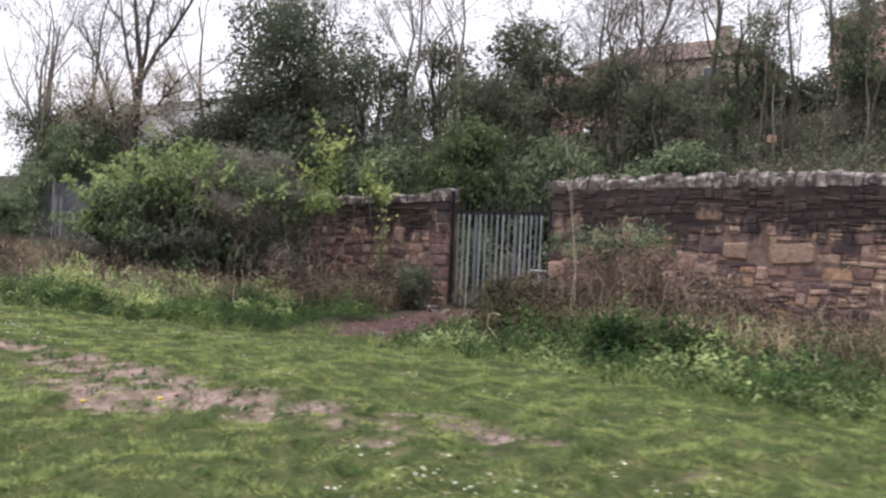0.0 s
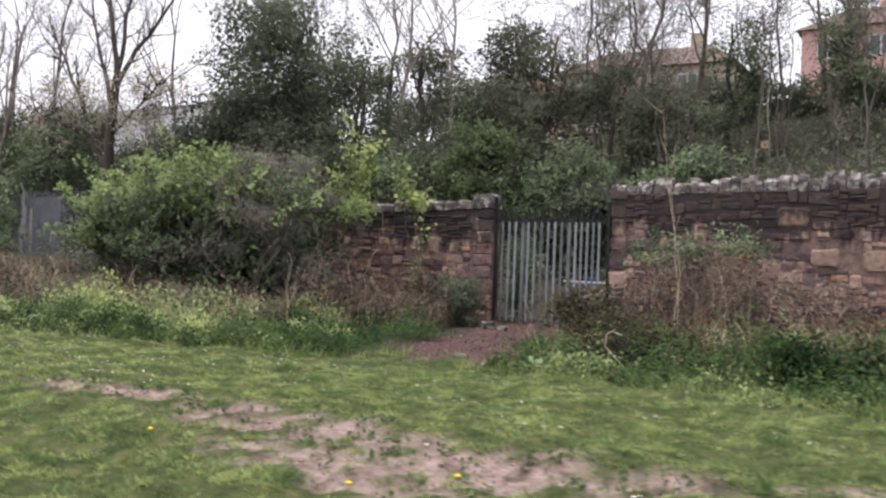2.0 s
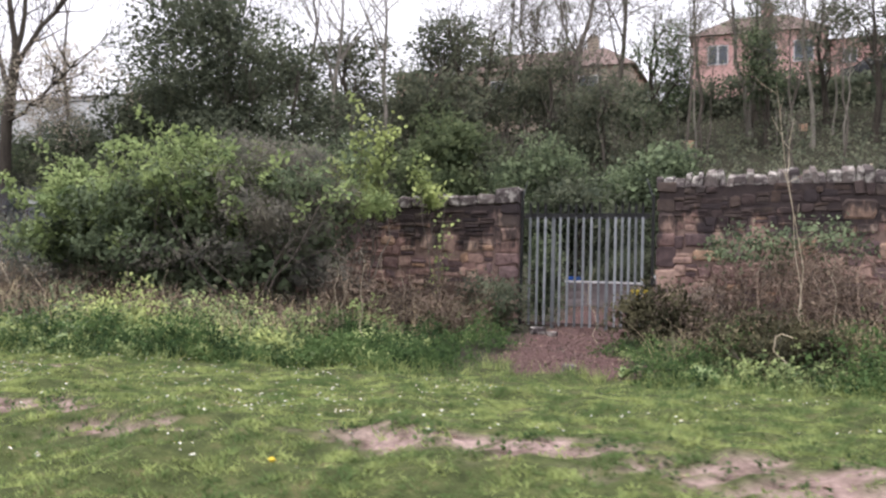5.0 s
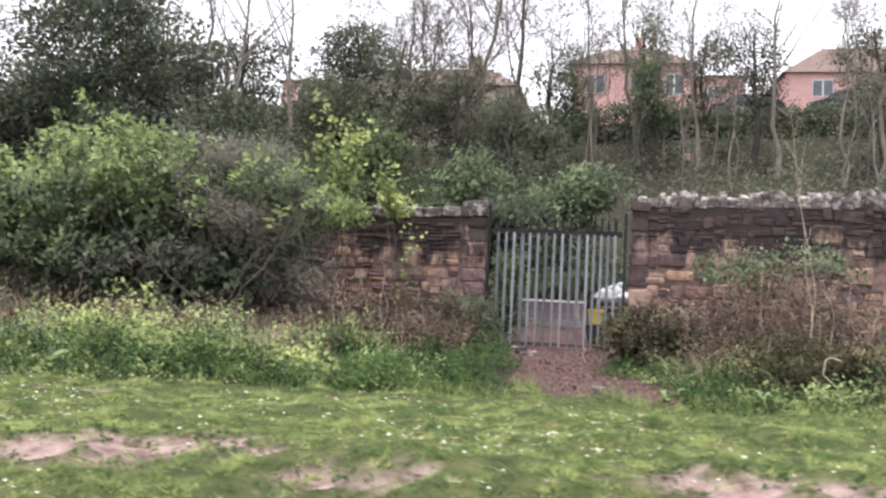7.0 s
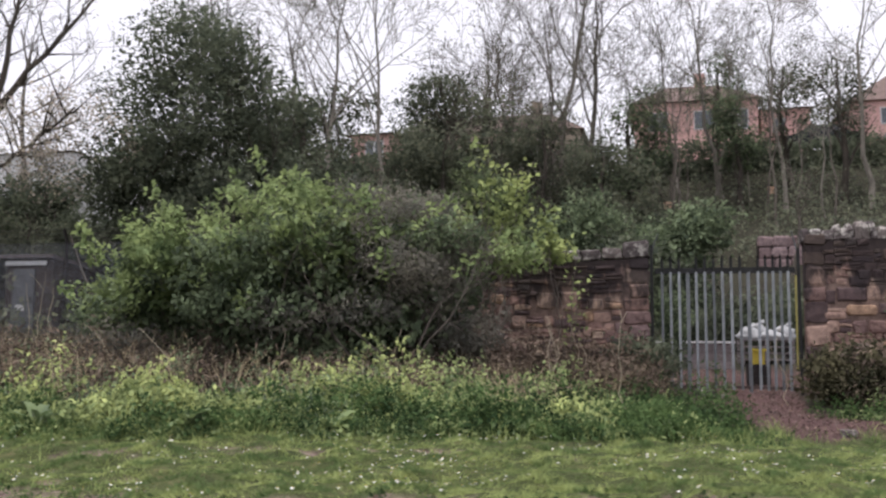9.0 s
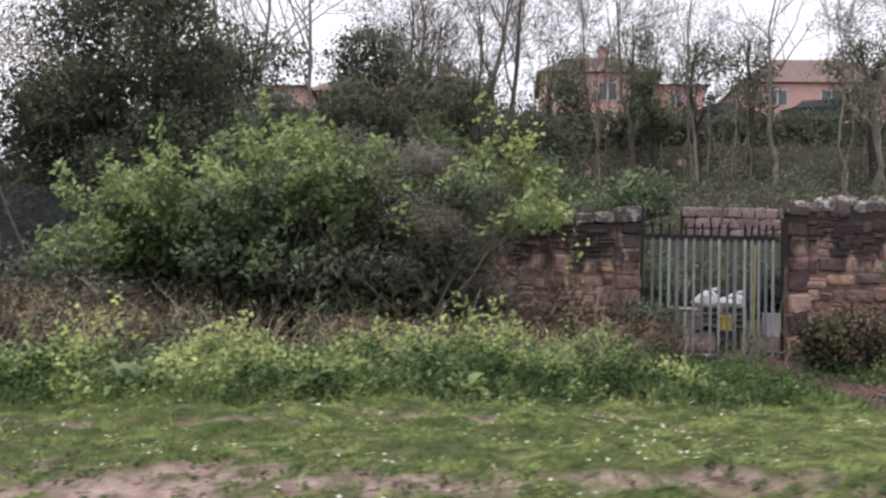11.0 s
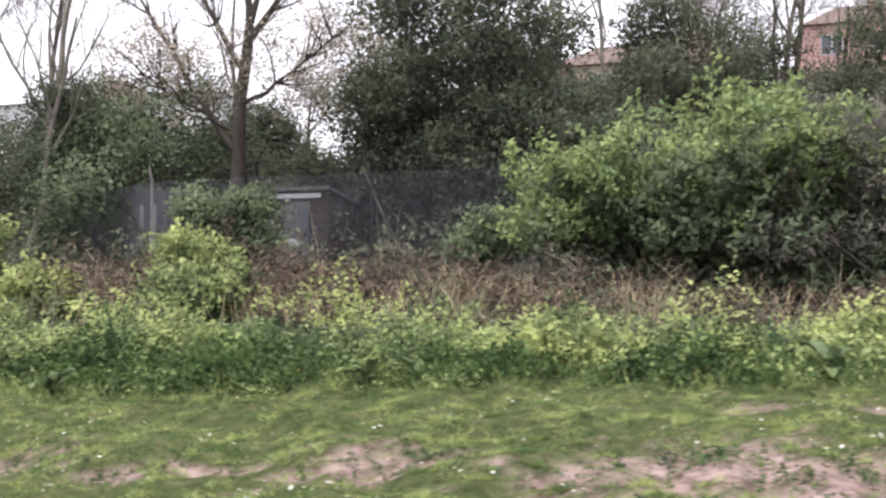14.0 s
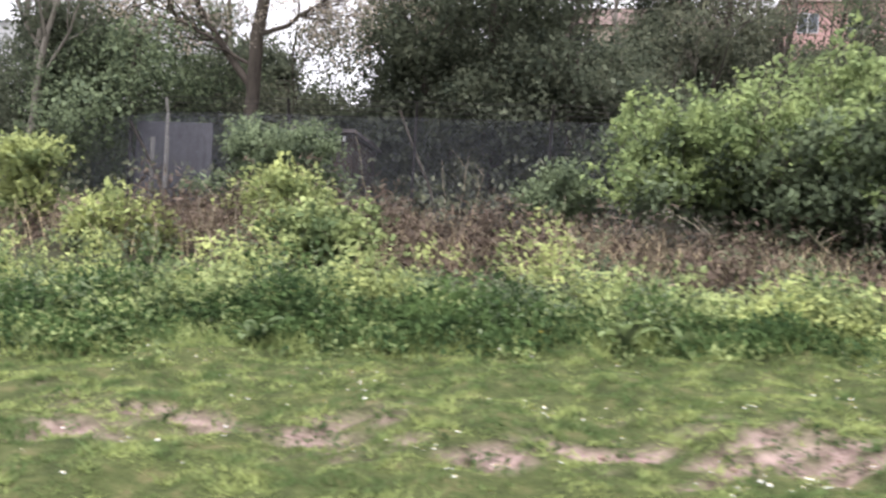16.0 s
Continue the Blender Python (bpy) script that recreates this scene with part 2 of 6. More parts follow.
def blend(n, l, kind, fac, a, b):
    m = n.new("ShaderNodeMix")
    m.data_type, m.blend_type = "RGBA", kind
    for sock, val in ((m.inputs["Factor"], fac), (m.inputs["A"], a), (m.inputs["B"], b)):
        if isinstance(val, (int, float)):
            sock.default_value = val
        elif isinstance(val, tuple):
            sock.default_value = (*val, 1)
        else:
            l.new(val, sock)
    return m.outputs["Result"]


def bump(n, l, b, height, strength=0.5, dist=0.02):
    u = n.new("ShaderNodeBump")
    u.inputs["Strength"].default_value, u.inputs["Distance"].default_value = strength, dist
    l.new(height, u.inputs["Height"])
    l.new(u.outputs["Normal"], b.inputs["Normal"])


def surface(name, dark, light, scale=6.0, fine=60.0, rough=0.85, metal=0.0, relief=0.4, spec=0.3, stretch=None, vary=0.0):
    """A two-tone weathered surface with grain and relief. vary: per-object lightness."""
    m, n, l, b = make(name, rough, metal, spec)
    big, small = noise_tex(n, l, scale, stretch=stretch), noise_tex(n, l, fine, 3, stretch=stretch)
    c = ramp(n, l, big, [(0.3, dark), (0.7, light)])
    c = blend(n, l, "MULTIPLY", 0.6, c, ramp(n, l, small, [(0.25, (0.6, 0.6, 0.6)), (0.75, (1, 1, 1))]))
    if vary:
        k = n.new("ShaderNodeObjectInfo").outputs["Random"]
        c = blend(n, l, "MULTIPLY", 1.0, c, ramp(n, l, k, [(0, (1 - vary,) * 3), (1, (1, 1, 1))]))
    l.new(c, b.inputs["Base Color"])
    bump(n, l, b, small, relief)
    return m


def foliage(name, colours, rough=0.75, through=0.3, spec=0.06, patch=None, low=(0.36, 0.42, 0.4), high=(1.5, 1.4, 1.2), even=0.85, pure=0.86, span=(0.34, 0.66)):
    """Leaves: each leaf takes its tone from a ramp, and noise patches paint drifts, dark hollows and lit clumps into
    it; a little light passes through.
    """
    m, n, l, b = make(name, rough, 0, spec)
    k = n.new("ShaderNodeNewGeometry").outputs["Random Per Island"]
    mean = [sum(c[i] for c in colours) / len(colours) for i in range(3)]
    grey = 0.4 * mean[0] + 0.6 * mean[1]
    soft = [tuple(((1 - even) * v + even * q) * pure + (1 - pure) * grey for v, q in zip(c, mean)) for c in colours]
    stops = [(i / max(1, len(soft) - 1), c) for i, c in enumerate(soft)]
    c = ramp(n, l, k, stops)
    # patch noise: plant-to-plant tone plus clump shade and light put into the colour
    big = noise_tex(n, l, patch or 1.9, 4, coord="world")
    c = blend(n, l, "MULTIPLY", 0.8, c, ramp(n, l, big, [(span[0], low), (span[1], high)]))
    l.new(c, b.inputs["Base Color"])
    # the leaves of one clump face the light together, outward and up
    lean = n.new("ShaderNodeVectorMath")
    lean.operation = "MULTIPLY_ADD"
    l.new(n.new("ShaderNodeNewGeometry").outputs["Normal"], lean.inputs[0])
    lean.inputs[1].default_value = (0.3, 0.3, 0.3)
    lean.inputs[2].default_value = (0.0, -0.1, 0.42)
    face = n.new("ShaderNodeAttribute")
    face.attribute_name = "outward"
    clump = n.new("ShaderNodeVectorMath")
    clump.operation = "MULTIPLY_ADD"
    l.new(face.outputs["Vector"], clump.inputs[0])
    clump.inputs[1].default_value = (1.2, 1.2, 1.35)
    l.new(lean.outputs["Vector"], clump.inputs[2])
    soft_n = n.new("ShaderNodeVectorMath")
    soft_n.operation = "NORMALIZE"
    l.new(clump.outputs["Vector"], soft_n.inputs[0])
    l.new(soft_n.outputs["Vector"], b.inputs["Normal"])
    if through:
        t = n.new("ShaderNodeBsdfTranslucent")
        l.new(c, t.inputs["Color"])
        mx = n.new("ShaderNodeMixShader")
        mx.inputs["Fac"].default_value = through
        l.new(b.outputs["BSDF"], mx.inputs[1])
        l.new(t.outputs["BSDF"], mx.inputs[2])
        l.new(mx.outputs["Shader"], n["Material Output"].inputs["Surface"])
    return m


def masonry(name, source, stops, soot=(1.25, 2.6), lichen=False):
    """Rubble stone: each piece takes its tone from a ramp; grain, lichen and black weathering streaks."""
    m, n, l, b = make(name, 0.9, 0, 0.2)
    if source == "object":
        k = n.new("ShaderNodeObjectInfo").outputs["Random"]
    else:
        k = n.new("ShaderNodeNewGeometry").outputs["Random Per Island"]
    c = ramp(n, l, k, stops)
    mid, fine = noise_tex(n, l, 9, 6, coord="world"), noise_tex(n, l, 70, 4, coord="world")
    c = blend(n, l, "MULTIPLY", 0.75, c, ramp(n, l, mid, [(0.3, (0.4, 0.37, 0.38)), (0.55, (1, 1, 1)), (0.75, (1.4, 1.32, 1.2))]))
    c = blend(n, l, "MULTIPLY", 0.6, c, ramp(n, l, fine, [(0.25, (0.5, 0.5, 0.5)), (0.7, (1.05, 1.05, 1.05))]))
    if soot:
        z = n.new("ShaderNodeSeparateXYZ")
        l.new(n.new("ShaderNodeNewGeometry").outputs["Position"], z.inputs[0])
        mr = n.new("ShaderNodeMapRange")
        mr.inputs["From Min"].default_value, mr.inputs["From Max"].default_value = soot
        mr.inputs["To Min"].default_value, mr.inputs["To Max"].default_value = -0.2, 0.3
        l.new(z.outputs["Z"], mr.inputs["Value"])
        streak = noise_tex(n, l, 2.2, 5, 0.65, stretch=(1.6, 1, 0.55), coord="world")
        ad = n.new("ShaderNodeMath")
        ad.operation = "ADD"
        l.new(streak, ad.inputs[0])
        l.new(mr.outputs["Result"], ad.inputs[1])
        c = blend(n, l, "MIX", ramp(n, l, ad.outputs[0], [(0.47, (0, 0, 0)), (0.6, (0.88, 0.88, 0.88))]), c, (0.036, 0.03, 0.032))
    if lichen:
        patch = noise_tex(n, l, 5.5, 6, 0.7, coord="world")
        c = blend(n, l, "MIX", ramp(n, l, patch, [(0.5, (0, 0, 0)), (0.62, (0.85, 0.85, 0.85))]), c, (0.44, 0.415, 0.38))
    l.new(c, b.inputs["Base Color"])
    bump(n, l, b, mid, 0.7, 0.035)
    return m


STONE = [(0.0, (0.11, 0.078, 0.078)), (0.18, (0.2, 0.14, 0.14)), (0.36, (0.3, 0.19, 0.165)), (0.55, (0.38, 0.25, 0.21)), (0.7, (0.46, 0.32, 0.26)), (0.84, (0.54, 0.41, 0.32)), (0.94, (0.5, 0.31, 0.2)), (1.0, (0.4, 0.33, 0.29))]
stone_mat = masonry("sandstone", "object", STONE)
stone_rest_mat = masonry("sandstone_rest", "island", STONE)
old_stone_mat = masonry("blackened_sandstone", "object", STONE, soot=(1.0, 2.5))
mortar_mat = masonry("lime_mortar", "object", [(0, (0.25, 0.175, 0.15)), (1, (0.27, 0.19, 0.16))])
tan_stone_mat = masonry("tan_sandstone", "object", [(0, (0.32, 0.215, 0.165)), (1, (0.4, 0.28, 0.215))], soot=(1.9, 2.9))
cope_mat = masonry("lichened_coping", "object", [(0, (0.07, 0.058, 0.06)), (0.5, (0.13, 0.108, 0.106)), (1, (0.22, 0.187, 0.175))], soot=None, lichen=True)
inner_mat = masonry("inner_stone", "object", [(0, (0.28, 0.2, 0.2)), (1, (0.42, 0.32, 0.32))], soot=None)
bark_mat = surface("bark", (0.09, 0.075, 0.06), (0.24, 0.21, 0.18), 5, 40, 0.95, stretch=(1, 1, 0.25))
pale_bark_mat = surface("pale_bark", (0.15, 0.135, 0.115), (0.37, 0.335, 0.285), 5, 40, 0.95, stretch=(1, 1, 0.25))
dark_bark_mat = surface("dark_bark", (0.05, 0.042, 0.035), (0.13, 0.11, 0.09), 5, 40, 0.95, stretch=(1, 1, 0.25))
dry_mat = foliage("dry_stems", [(0.1, 0.072, 0.06), (0.17, 0.122, 0.1), (0.3, 0.23, 0.185)], 0.8, 0.0, even=0.2)
straw_mat = surface("pale_straw", (0.42, 0.34, 0.23), (0.66, 0.58, 0.44), 8, 50, 0.8)
galv_mat = surface("galvanised_steel", (0.32, 0.345, 0.37), (0.54, 0.57, 0.6), 4, 40, 0.5, 0.35, 0.1, vary=0.55)
anti_mat = surface("black_anti_climb_paint", (0.012, 0.012, 0.013), (0.03, 0.03, 0.03), 5, 50, 0.45, 0, 0.2)

# leaves; low and high set the depth of the painted hollows and lit tops
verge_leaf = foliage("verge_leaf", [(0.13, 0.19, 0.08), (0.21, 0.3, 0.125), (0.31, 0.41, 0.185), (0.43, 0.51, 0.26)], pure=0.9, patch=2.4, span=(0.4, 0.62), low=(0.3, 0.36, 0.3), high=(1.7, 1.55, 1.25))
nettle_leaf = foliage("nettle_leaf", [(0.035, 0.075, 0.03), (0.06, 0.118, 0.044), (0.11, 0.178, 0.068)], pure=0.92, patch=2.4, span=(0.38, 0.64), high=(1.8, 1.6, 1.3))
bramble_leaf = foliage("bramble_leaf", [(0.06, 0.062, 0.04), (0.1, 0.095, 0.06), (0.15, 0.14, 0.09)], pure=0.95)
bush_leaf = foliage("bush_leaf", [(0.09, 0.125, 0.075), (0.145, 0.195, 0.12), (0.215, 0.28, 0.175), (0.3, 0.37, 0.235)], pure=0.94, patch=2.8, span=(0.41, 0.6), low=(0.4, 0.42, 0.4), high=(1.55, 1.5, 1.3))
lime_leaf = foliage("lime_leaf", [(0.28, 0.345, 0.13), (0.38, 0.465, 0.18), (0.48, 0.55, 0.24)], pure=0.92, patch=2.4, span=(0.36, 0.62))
fresh_leaf = foliage("fresh_leaf", [(0.17, 0.24, 0.1), (0.26, 0.35, 0.15), (0.36, 0.45, 0.21)], pure=0.95)
yellow_leaf = foliage("yellow_leaf", [(0.21, 0.28, 0.1), (0.31, 0.39, 0.14), (0.43, 0.5, 0.21)], pure=0.93)
grey_leaf = foliage("grey_leaf", [(0.16, 0.145, 0.145), (0.24, 0.225, 0.215), (0.3, 0.305, 0.25)])
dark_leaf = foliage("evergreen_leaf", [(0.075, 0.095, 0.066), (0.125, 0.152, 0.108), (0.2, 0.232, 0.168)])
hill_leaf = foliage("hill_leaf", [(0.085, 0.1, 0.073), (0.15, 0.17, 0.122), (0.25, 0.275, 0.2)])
spring_leaf = foliage("spring_leaf", [(0.1, 0.14, 0.07), (0.15, 0.2, 0.1), (0.21, 0.27, 0.14)])
bracken_mat = foliage("dead_bracken", [(0.1, 0.075, 0.06), (0.19, 0.143, 0.112), (0.31, 0.24, 0.185), (0.46, 0.38, 0.28)], 0.85, 0.1, even=0.2, patch=2.0, low=(0.4, 0.4, 0.42), high=(1.2, 1.1, 1.05))
# sharp dark patches paint the shade under and between tufts into the blades
grass_mat = foliage("grass", [(0.12, 0.19, 0.062), (0.185, 0.275, 0.086), (0.255, 0.345, 0.12), (0.38, 0.41, 0.19)], 0.75, 0.35, patch=3.8, low=(0.34, 0.44, 0.38), high=(1.55, 1.4, 1.25), even=0.88, pure=0.94, span=(0.42, 0.6))


# ---------- ground ----------
def spaced(*runs):
    return np.unique(np.round(np.concatenate([np.arange(a, b, s) for a, b, s in runs] + [[runs[-1][1]]]), 4))


def build_ground():
    xs = spaced((-400, -80, 40), (-80, -34, 2), (-34, -26, 0.5), (-26, 4, 0.1), (4, 12, 0.5), (12, 60, 3), (60, 420, 40))
    ys = spaced((-400, -40, 40), (-40, -6, 3), (-6, 2, 0.5), (2, 7, 0.1), (7, 16, 0.25), (16, 60, 1), (60, 120, 6), (120, 920, 80))
    X, Y = np.meshgrid(xs, ys)
    x, y = X.ravel(), Y.ravel()
    d, p = dirt(x, y), litter(x, y)
    z = gz(x, y) - 0.035 * d
    w, h = len(xs), len(ys)
    i, j = np.meshgrid(np.arange(w - 1), np.arange(h - 1))
    a = (j * w + i).ravel()
    g = Geo().add(np.stack([x, y, z], 1), np.stack([a, a + 1, a + w + 1, a + w], 1))
    m, n, l, b = make("turf_and_earth", 0.95, 0, 0.1)
    big, mid, fine = noise_tex(n, l, 0.8, 4), noise_tex(n, l, 7, 5), noise_tex(n, l, 45, 5)
    turf = ramp(n, l, mid, [(0.3, (0.035, 0.045, 0.018)), (0.55, (0.075, 0.09, 0.034)), (0.8, (0.17, 0.14, 0.075))])
    wood = ramp(n, l, mid, [(0.3, (0.03, 0.03, 0.022)), (0.6, (0.055, 0.052, 0.036)), (0.8, (0.1, 0.086, 0.062))])
    earth = ramp(n, l, mid, [(0.34, (0.12, 0.086, 0.072)), (0.48, (0.27, 0.195, 0.175)), (0.72, (0.42, 0.315, 0.29))])
    leaf = ramp(n, l, fine, [(0.3, (0.05, 0.03, 0.029)), (0.5, (0.1, 0.06, 0.057)), (0.7, (0.17, 0.108, 0.102))])
    for k, (name, col) in enumerate((("hill", wood), ("worn", earth), ("litter", leaf))):
        at = n.new("ShaderNodeAttribute")
        at.attribute_name = name
        turf = blend(n, l, "MIX", at.outputs["Fac"], turf, col)
    c = blend(n, l, "MULTIPLY", 0.7, turf, ramp(n, l, fine, [(0.25, (0.55, 0.55, 0.55)), (0.7, (1.1, 1.1, 1.1))]))
    l.new(c, b.inputs["Base Color"])
    bump(n, l, b, fine, 0.7, 0.02)
    ob = thing("ground", g, m, "rough grass field rising to a wooded bank", "ground", kind="structure", smooth=True)
    for name, val in (("worn", d), ("litter", p), ("hill", np.clip((y - 6.6) / 2.5, 0, 1) * np.clip((np.interp(x, [-12, -9], [1, 0]) + np.clip((y - 10) / 2, 0, 1)), 0, 1))):
        ob.data.attributes.new(name, "FLOAT", "POINT").data.foreach_set("value", val.astype(np.float32))
    return ob


build_ground()


# ---------- rubble walls ----------
def stone_geo(w, h, d, r):
    """One rough block with knocked-off corners, front at -y, centred on its back."""
    sx, sz, c = w / 2, h / 2, min(w, h) * r.uniform(0.06, 0.22)
    out = np.array([(-sx + c, -sz), (sx - c, -sz), (sx, -sz + c), (sx, sz - c), (sx - c, sz), (-sx + c, sz), (-sx, sz - c), (-sx, -sz + c)])
    out += r.uniform(-1, 1, (8, 2)) * min(w, h) * 0.07
    k = 1 - r.uniform(0.5, 0.9) * min(w, h) * 0.3 / np.array([w, h])
    ring = lambda q, y: np.stack([q[:, 0], y, q[:, 1]], 1)
    back, edge = ring(out, np.full(8, d)), ring(out, 0.022 + r.uniform(-0.006, 0.006, 8))
    face = ring(out * k + r.uniform(-1, 1, (8, 2)) * min(w, h) * 0.03, -0.012 + r.uniform(-0.009, 0.009, 8) + out[:, 1] * r.uniform(-0.06, 0.06))
    mid = np.array([[r.uniform(-0.2, 0.2) * w, -0.02 + r.uniform(-0.006, 0.006), r.uniform(-0.15, 0.15) * h]])
    f4 = [(a + i, a + (i + 1) % 8, a + 8 + (i + 1) % 8, a + 8 + i) for a in (0, 8) for i in range(8)]
    f3 = [(16 + i, 16 + (i + 1) % 8, 24) for i in range(8)]
    v = np.concatenate([back, edge, face, mid])
    t = r.normal() * 0.04
    return v @ np.array([[math.cos(t), 0, math.sin(t)], [0, 1, 0], [-math.sin(t), 0, math.cos(t)]]), f4, f3


def courses(x0, x1, z0, top, r, small=False):
    """Rows of blocks of uneven height from x0 to x1: centre x, centre z, width, height."""
    z, out = z0, []
    while z < top(0.5 * (x0 + x1)) - 0.03:
        big = 0.95 < z < 1.7 and not small
        h = r.uniform(0.18, 0.32) if big else r.uniform(0.12, 0.24)
        x = x0
        while x < x1 - 0.02:
            w = min(r.uniform(0.16, 0.52) if big else r.uniform(0.11, 0.38), x1 - x)
            if x1 - x - w < 0.12:
                w = x1 - x
            ks = [1.0] if r.random() < (0.65 if big else 0.5) else r.dirichlet([6.0] * r.integers(2, 4))
            lift = 0.06 * math.sin(x * 1.7 + z * 5) + r.uniform(-0.02, 0.02)
            at = z + lift
            for k in ks:
                out.append((x + w / 2 + r.uniform(-0.015, 0.015), at + h * k / 2, w * r.uniform(0.95, 1.07), h * k * r.uniform(0.96, 1.06)))
                at += h * k
            x += w
        z += h
    return [o for o in out if o[1] + o[3] / 2 < top(o[0]) + 0.04]


def place_stones(wall, items, pick, face_y, r, thick=0.12, mat=None):
    rest, count = Geo(), 0
    for x, z, w, h in items:
        gap = min(r.uniform(0.003, 0.016), 0.2 * min(w, h))
        v, f4, f3 = stone_geo(w - gap, h - gap, thick, r)
        spot = (x, face_y + r.uniform(-0.022, 0.02), z)
        if pick(x, z) and count < 300:
            me = Geo().add(v, f4).add(v, f3).mesh("stone", mat or stone_mat)
            part("stone", me, None, wall).location = spot
            count += 1
        else:
            # both face lists share one set of vertices so that a block stays one island
            o = np.array(spot)
            tri = [(a, b, c) for a, b, c, _ in f4] + [(a, c, d) for a, _, c, d in f4] + list(f3)
            rest.add(v + o, tri)
    if rest.v:
        tagged(part("small_stones", rest, stone_rest_mat, wall), kind="stuff")


def coping_geo(w, h, d, r, tilt=0.0):
    """A slab set on edge with a rounded, broken top."""
    k = 6
    a = np.linspace(0, np.pi, k)
    prof = [(-d / 2, 0.0)] + [(-np.cos(t) * d / 2 * 0.98, h * 0.62 + np.sin(t) * h * 0.38) for t in a] + [(d / 2, 0.0)]
    p = np.array(prof) + r.uniform(-0.018, 0.018, (len(prof), 2))
    n = len(p)
    sh = 0.9
    rows = []
    for s, q in ((-0.5, sh), (-0.38, 1), (0.38, 1), (0.5, sh)):
        z = p[:, 1] * q * (1 + r.uniform(-0.05, 0.05))
        rows.append(np.stack([np.full(n, s * w) + tilt * z, p[:, 0] * q, z], 1))
    f = [(a_ * n + b_, a_ * n + b_ + 1, (a_ + 1) * n + b_ + 1, (a_ + 1) * n + b_) for a_ in range(3) for b_ in range(n - 1)]
    g = Geo()
    v = np.concatenate(rows)
    g.add(v, f)
    fan0 = [(0, i + 1, i) for i in range(1, n - 1)]
    fan1 = [(3 * n, 3 * n + i, 3 * n + i + 1) for i in range(1, n - 1)]
    g.add(v, fan0 + fan1)
    return g


def build_wall_right():
    r = np.random.default_rng(5)
    top = lambda x: np.interp(x, [-8.6, -4.6, -2, 3], [2.76, 2.84, 2.88, 2.9])
    wall = thing("wall_right", None, None, "tall red sandstone rubble wall with blackened upper courses", "wall", kind="structure")
    g = Geo()
    v = []
    for x in (-8.52, -5, -2, 3.0):
        v += [(x, 16.052, -0.5), (x, 16.5, -0.5), (x, 16.5, float(top(x))), (x, 16.052, float(top(x)))]
    f = [(4 * i + k, 4 * (i + 1) + k, 4 * (i + 1) + (k + 1) % 4, 4 * i + (k + 1) % 4) for i in range(3) for k in range(4)] + [(0, 1, 2, 3), (12, 15, 14, 13)]
    part("wall_core", g.add(v, f), mortar_mat, wall)
    items = courses(-8.25, 3.0, 0.0, top, r)
    # squared jamb blocks beside the gate
    z = -0.1
    while z < 2.7:
        h = r.uniform(0.24, 0.42)
        w = r.uniform(0.3, 0.42)
        items.append((-8.55 + w / 2, z + h / 2, w, min(h, 2.76 - z)))
        z += h
    large = [(-5.15, 2.335, 0.56, 0.33), (-4.6, 1.605, 0.5, 0.31), (-3.6, 1.6, 0.78, 0.36), (-6.2, 1.45, 0.5, 0.26)]
    items = [o for o in items if not any(abs(o[0] - b[0]) < (o[2] + b[2]) * 0.4 and abs(o[1] - b[1]) < (o[3] + b[3]) * 0.42 for b in large)]
    place_stones(wall, items, lambda x, z: x < -2.2 and z > 1.05, 16.04, r)
    for x, z, w, h in large:
        v, f4, f3 = stone_geo(w, h, 0.12, r)
        part("stone", Geo().add(v, f4).add(v, f3), tan_stone_mat, wall, "large tan sandstone block").location = (x, 16.015, z)
    x = -8.57
    while x < 3.0:
        w = r.uniform(0.09, 0.24)
        c = part("coping_stone", coping_geo(w, r.uniform(0.2, 0.34), 0.5, r, r.uniform(-0.2, 0.2)), cope_mat, wall)
        c.location = (x + w / 2, 16.28, float(top(x)) - 0.02)
        x += w + r.uniform(-0.008, 0.012)


def build_wall_left():
    r = np.random.default_rng(8)
    top = lambda x: np.interp(x, [-19, -16, -13, -11.2], [2.2, 2.3, 2.38, 2.46])
    wall = thing("wall_left", None, None, "broken end of a red sandstone rubble wall beside the gate", "wall", kind="structure")
    v = []
    for x in (-17.5, -14, -11.28):
        v += [(x, 16.052, -0.5), (x, 16.5, -0.5), (x, 16.5, float(top(x))), (x, 16.052, float(top(x)))]
    f = [(4 * i + k, 4 * (i + 1) + k, 4 * (i + 1) + (k + 1) % 4, 4 * i + (k + 1) % 4) for i in range(2) for k in range(4)] + [(0, 1, 2, 3), (8, 11, 10, 9)]
    part("wall_core", Geo().add(v, f), mortar_mat, wall)
    items = courses(-17.5, -11.75, 0.0, top, r, True)
    z = -0.1
    while z < 2.5:
        h = r.uniform(0.2, 0.36)
        w = r.uniform(0.34, 0.5)
        items.append((-11.25 - w / 2, z + h / 2, w, min(h, 2.5 - z)))
        z += h
    items = [o for o in items if not (abs(o[0] + 12.95) < 0.45 and abs(o[1] - 1.66) < 0.3)]
    items += [(-12.75, 1.66, 0.36, 0.4), (-13.17, 1.66, 0.42, 0.36)]
    place_stones(wall, items, lambda x, z: x > -14.6 and z > 0.3, 16.04, r, mat=old_stone_mat)
    x = -11.24
    while x > -14.5:
        w = r.uniform(0.2, 0.4) if x < -11.3 else 0.5
        h = r.uniform(0.2, 0.27) if x < -11.3 else 0.3
        v, f4, f3 = stone_geo(w - 0.015, h, 0.46, r)
        c = part("coping_stone", Geo().add(v, f4).add(v, f3), cope_mat, wall)
        c.location = (x - w / 2, 16.02, float(top(x)) + h / 2 + 0.01)
        x -= w


build_wall_right()
build_wall_left()


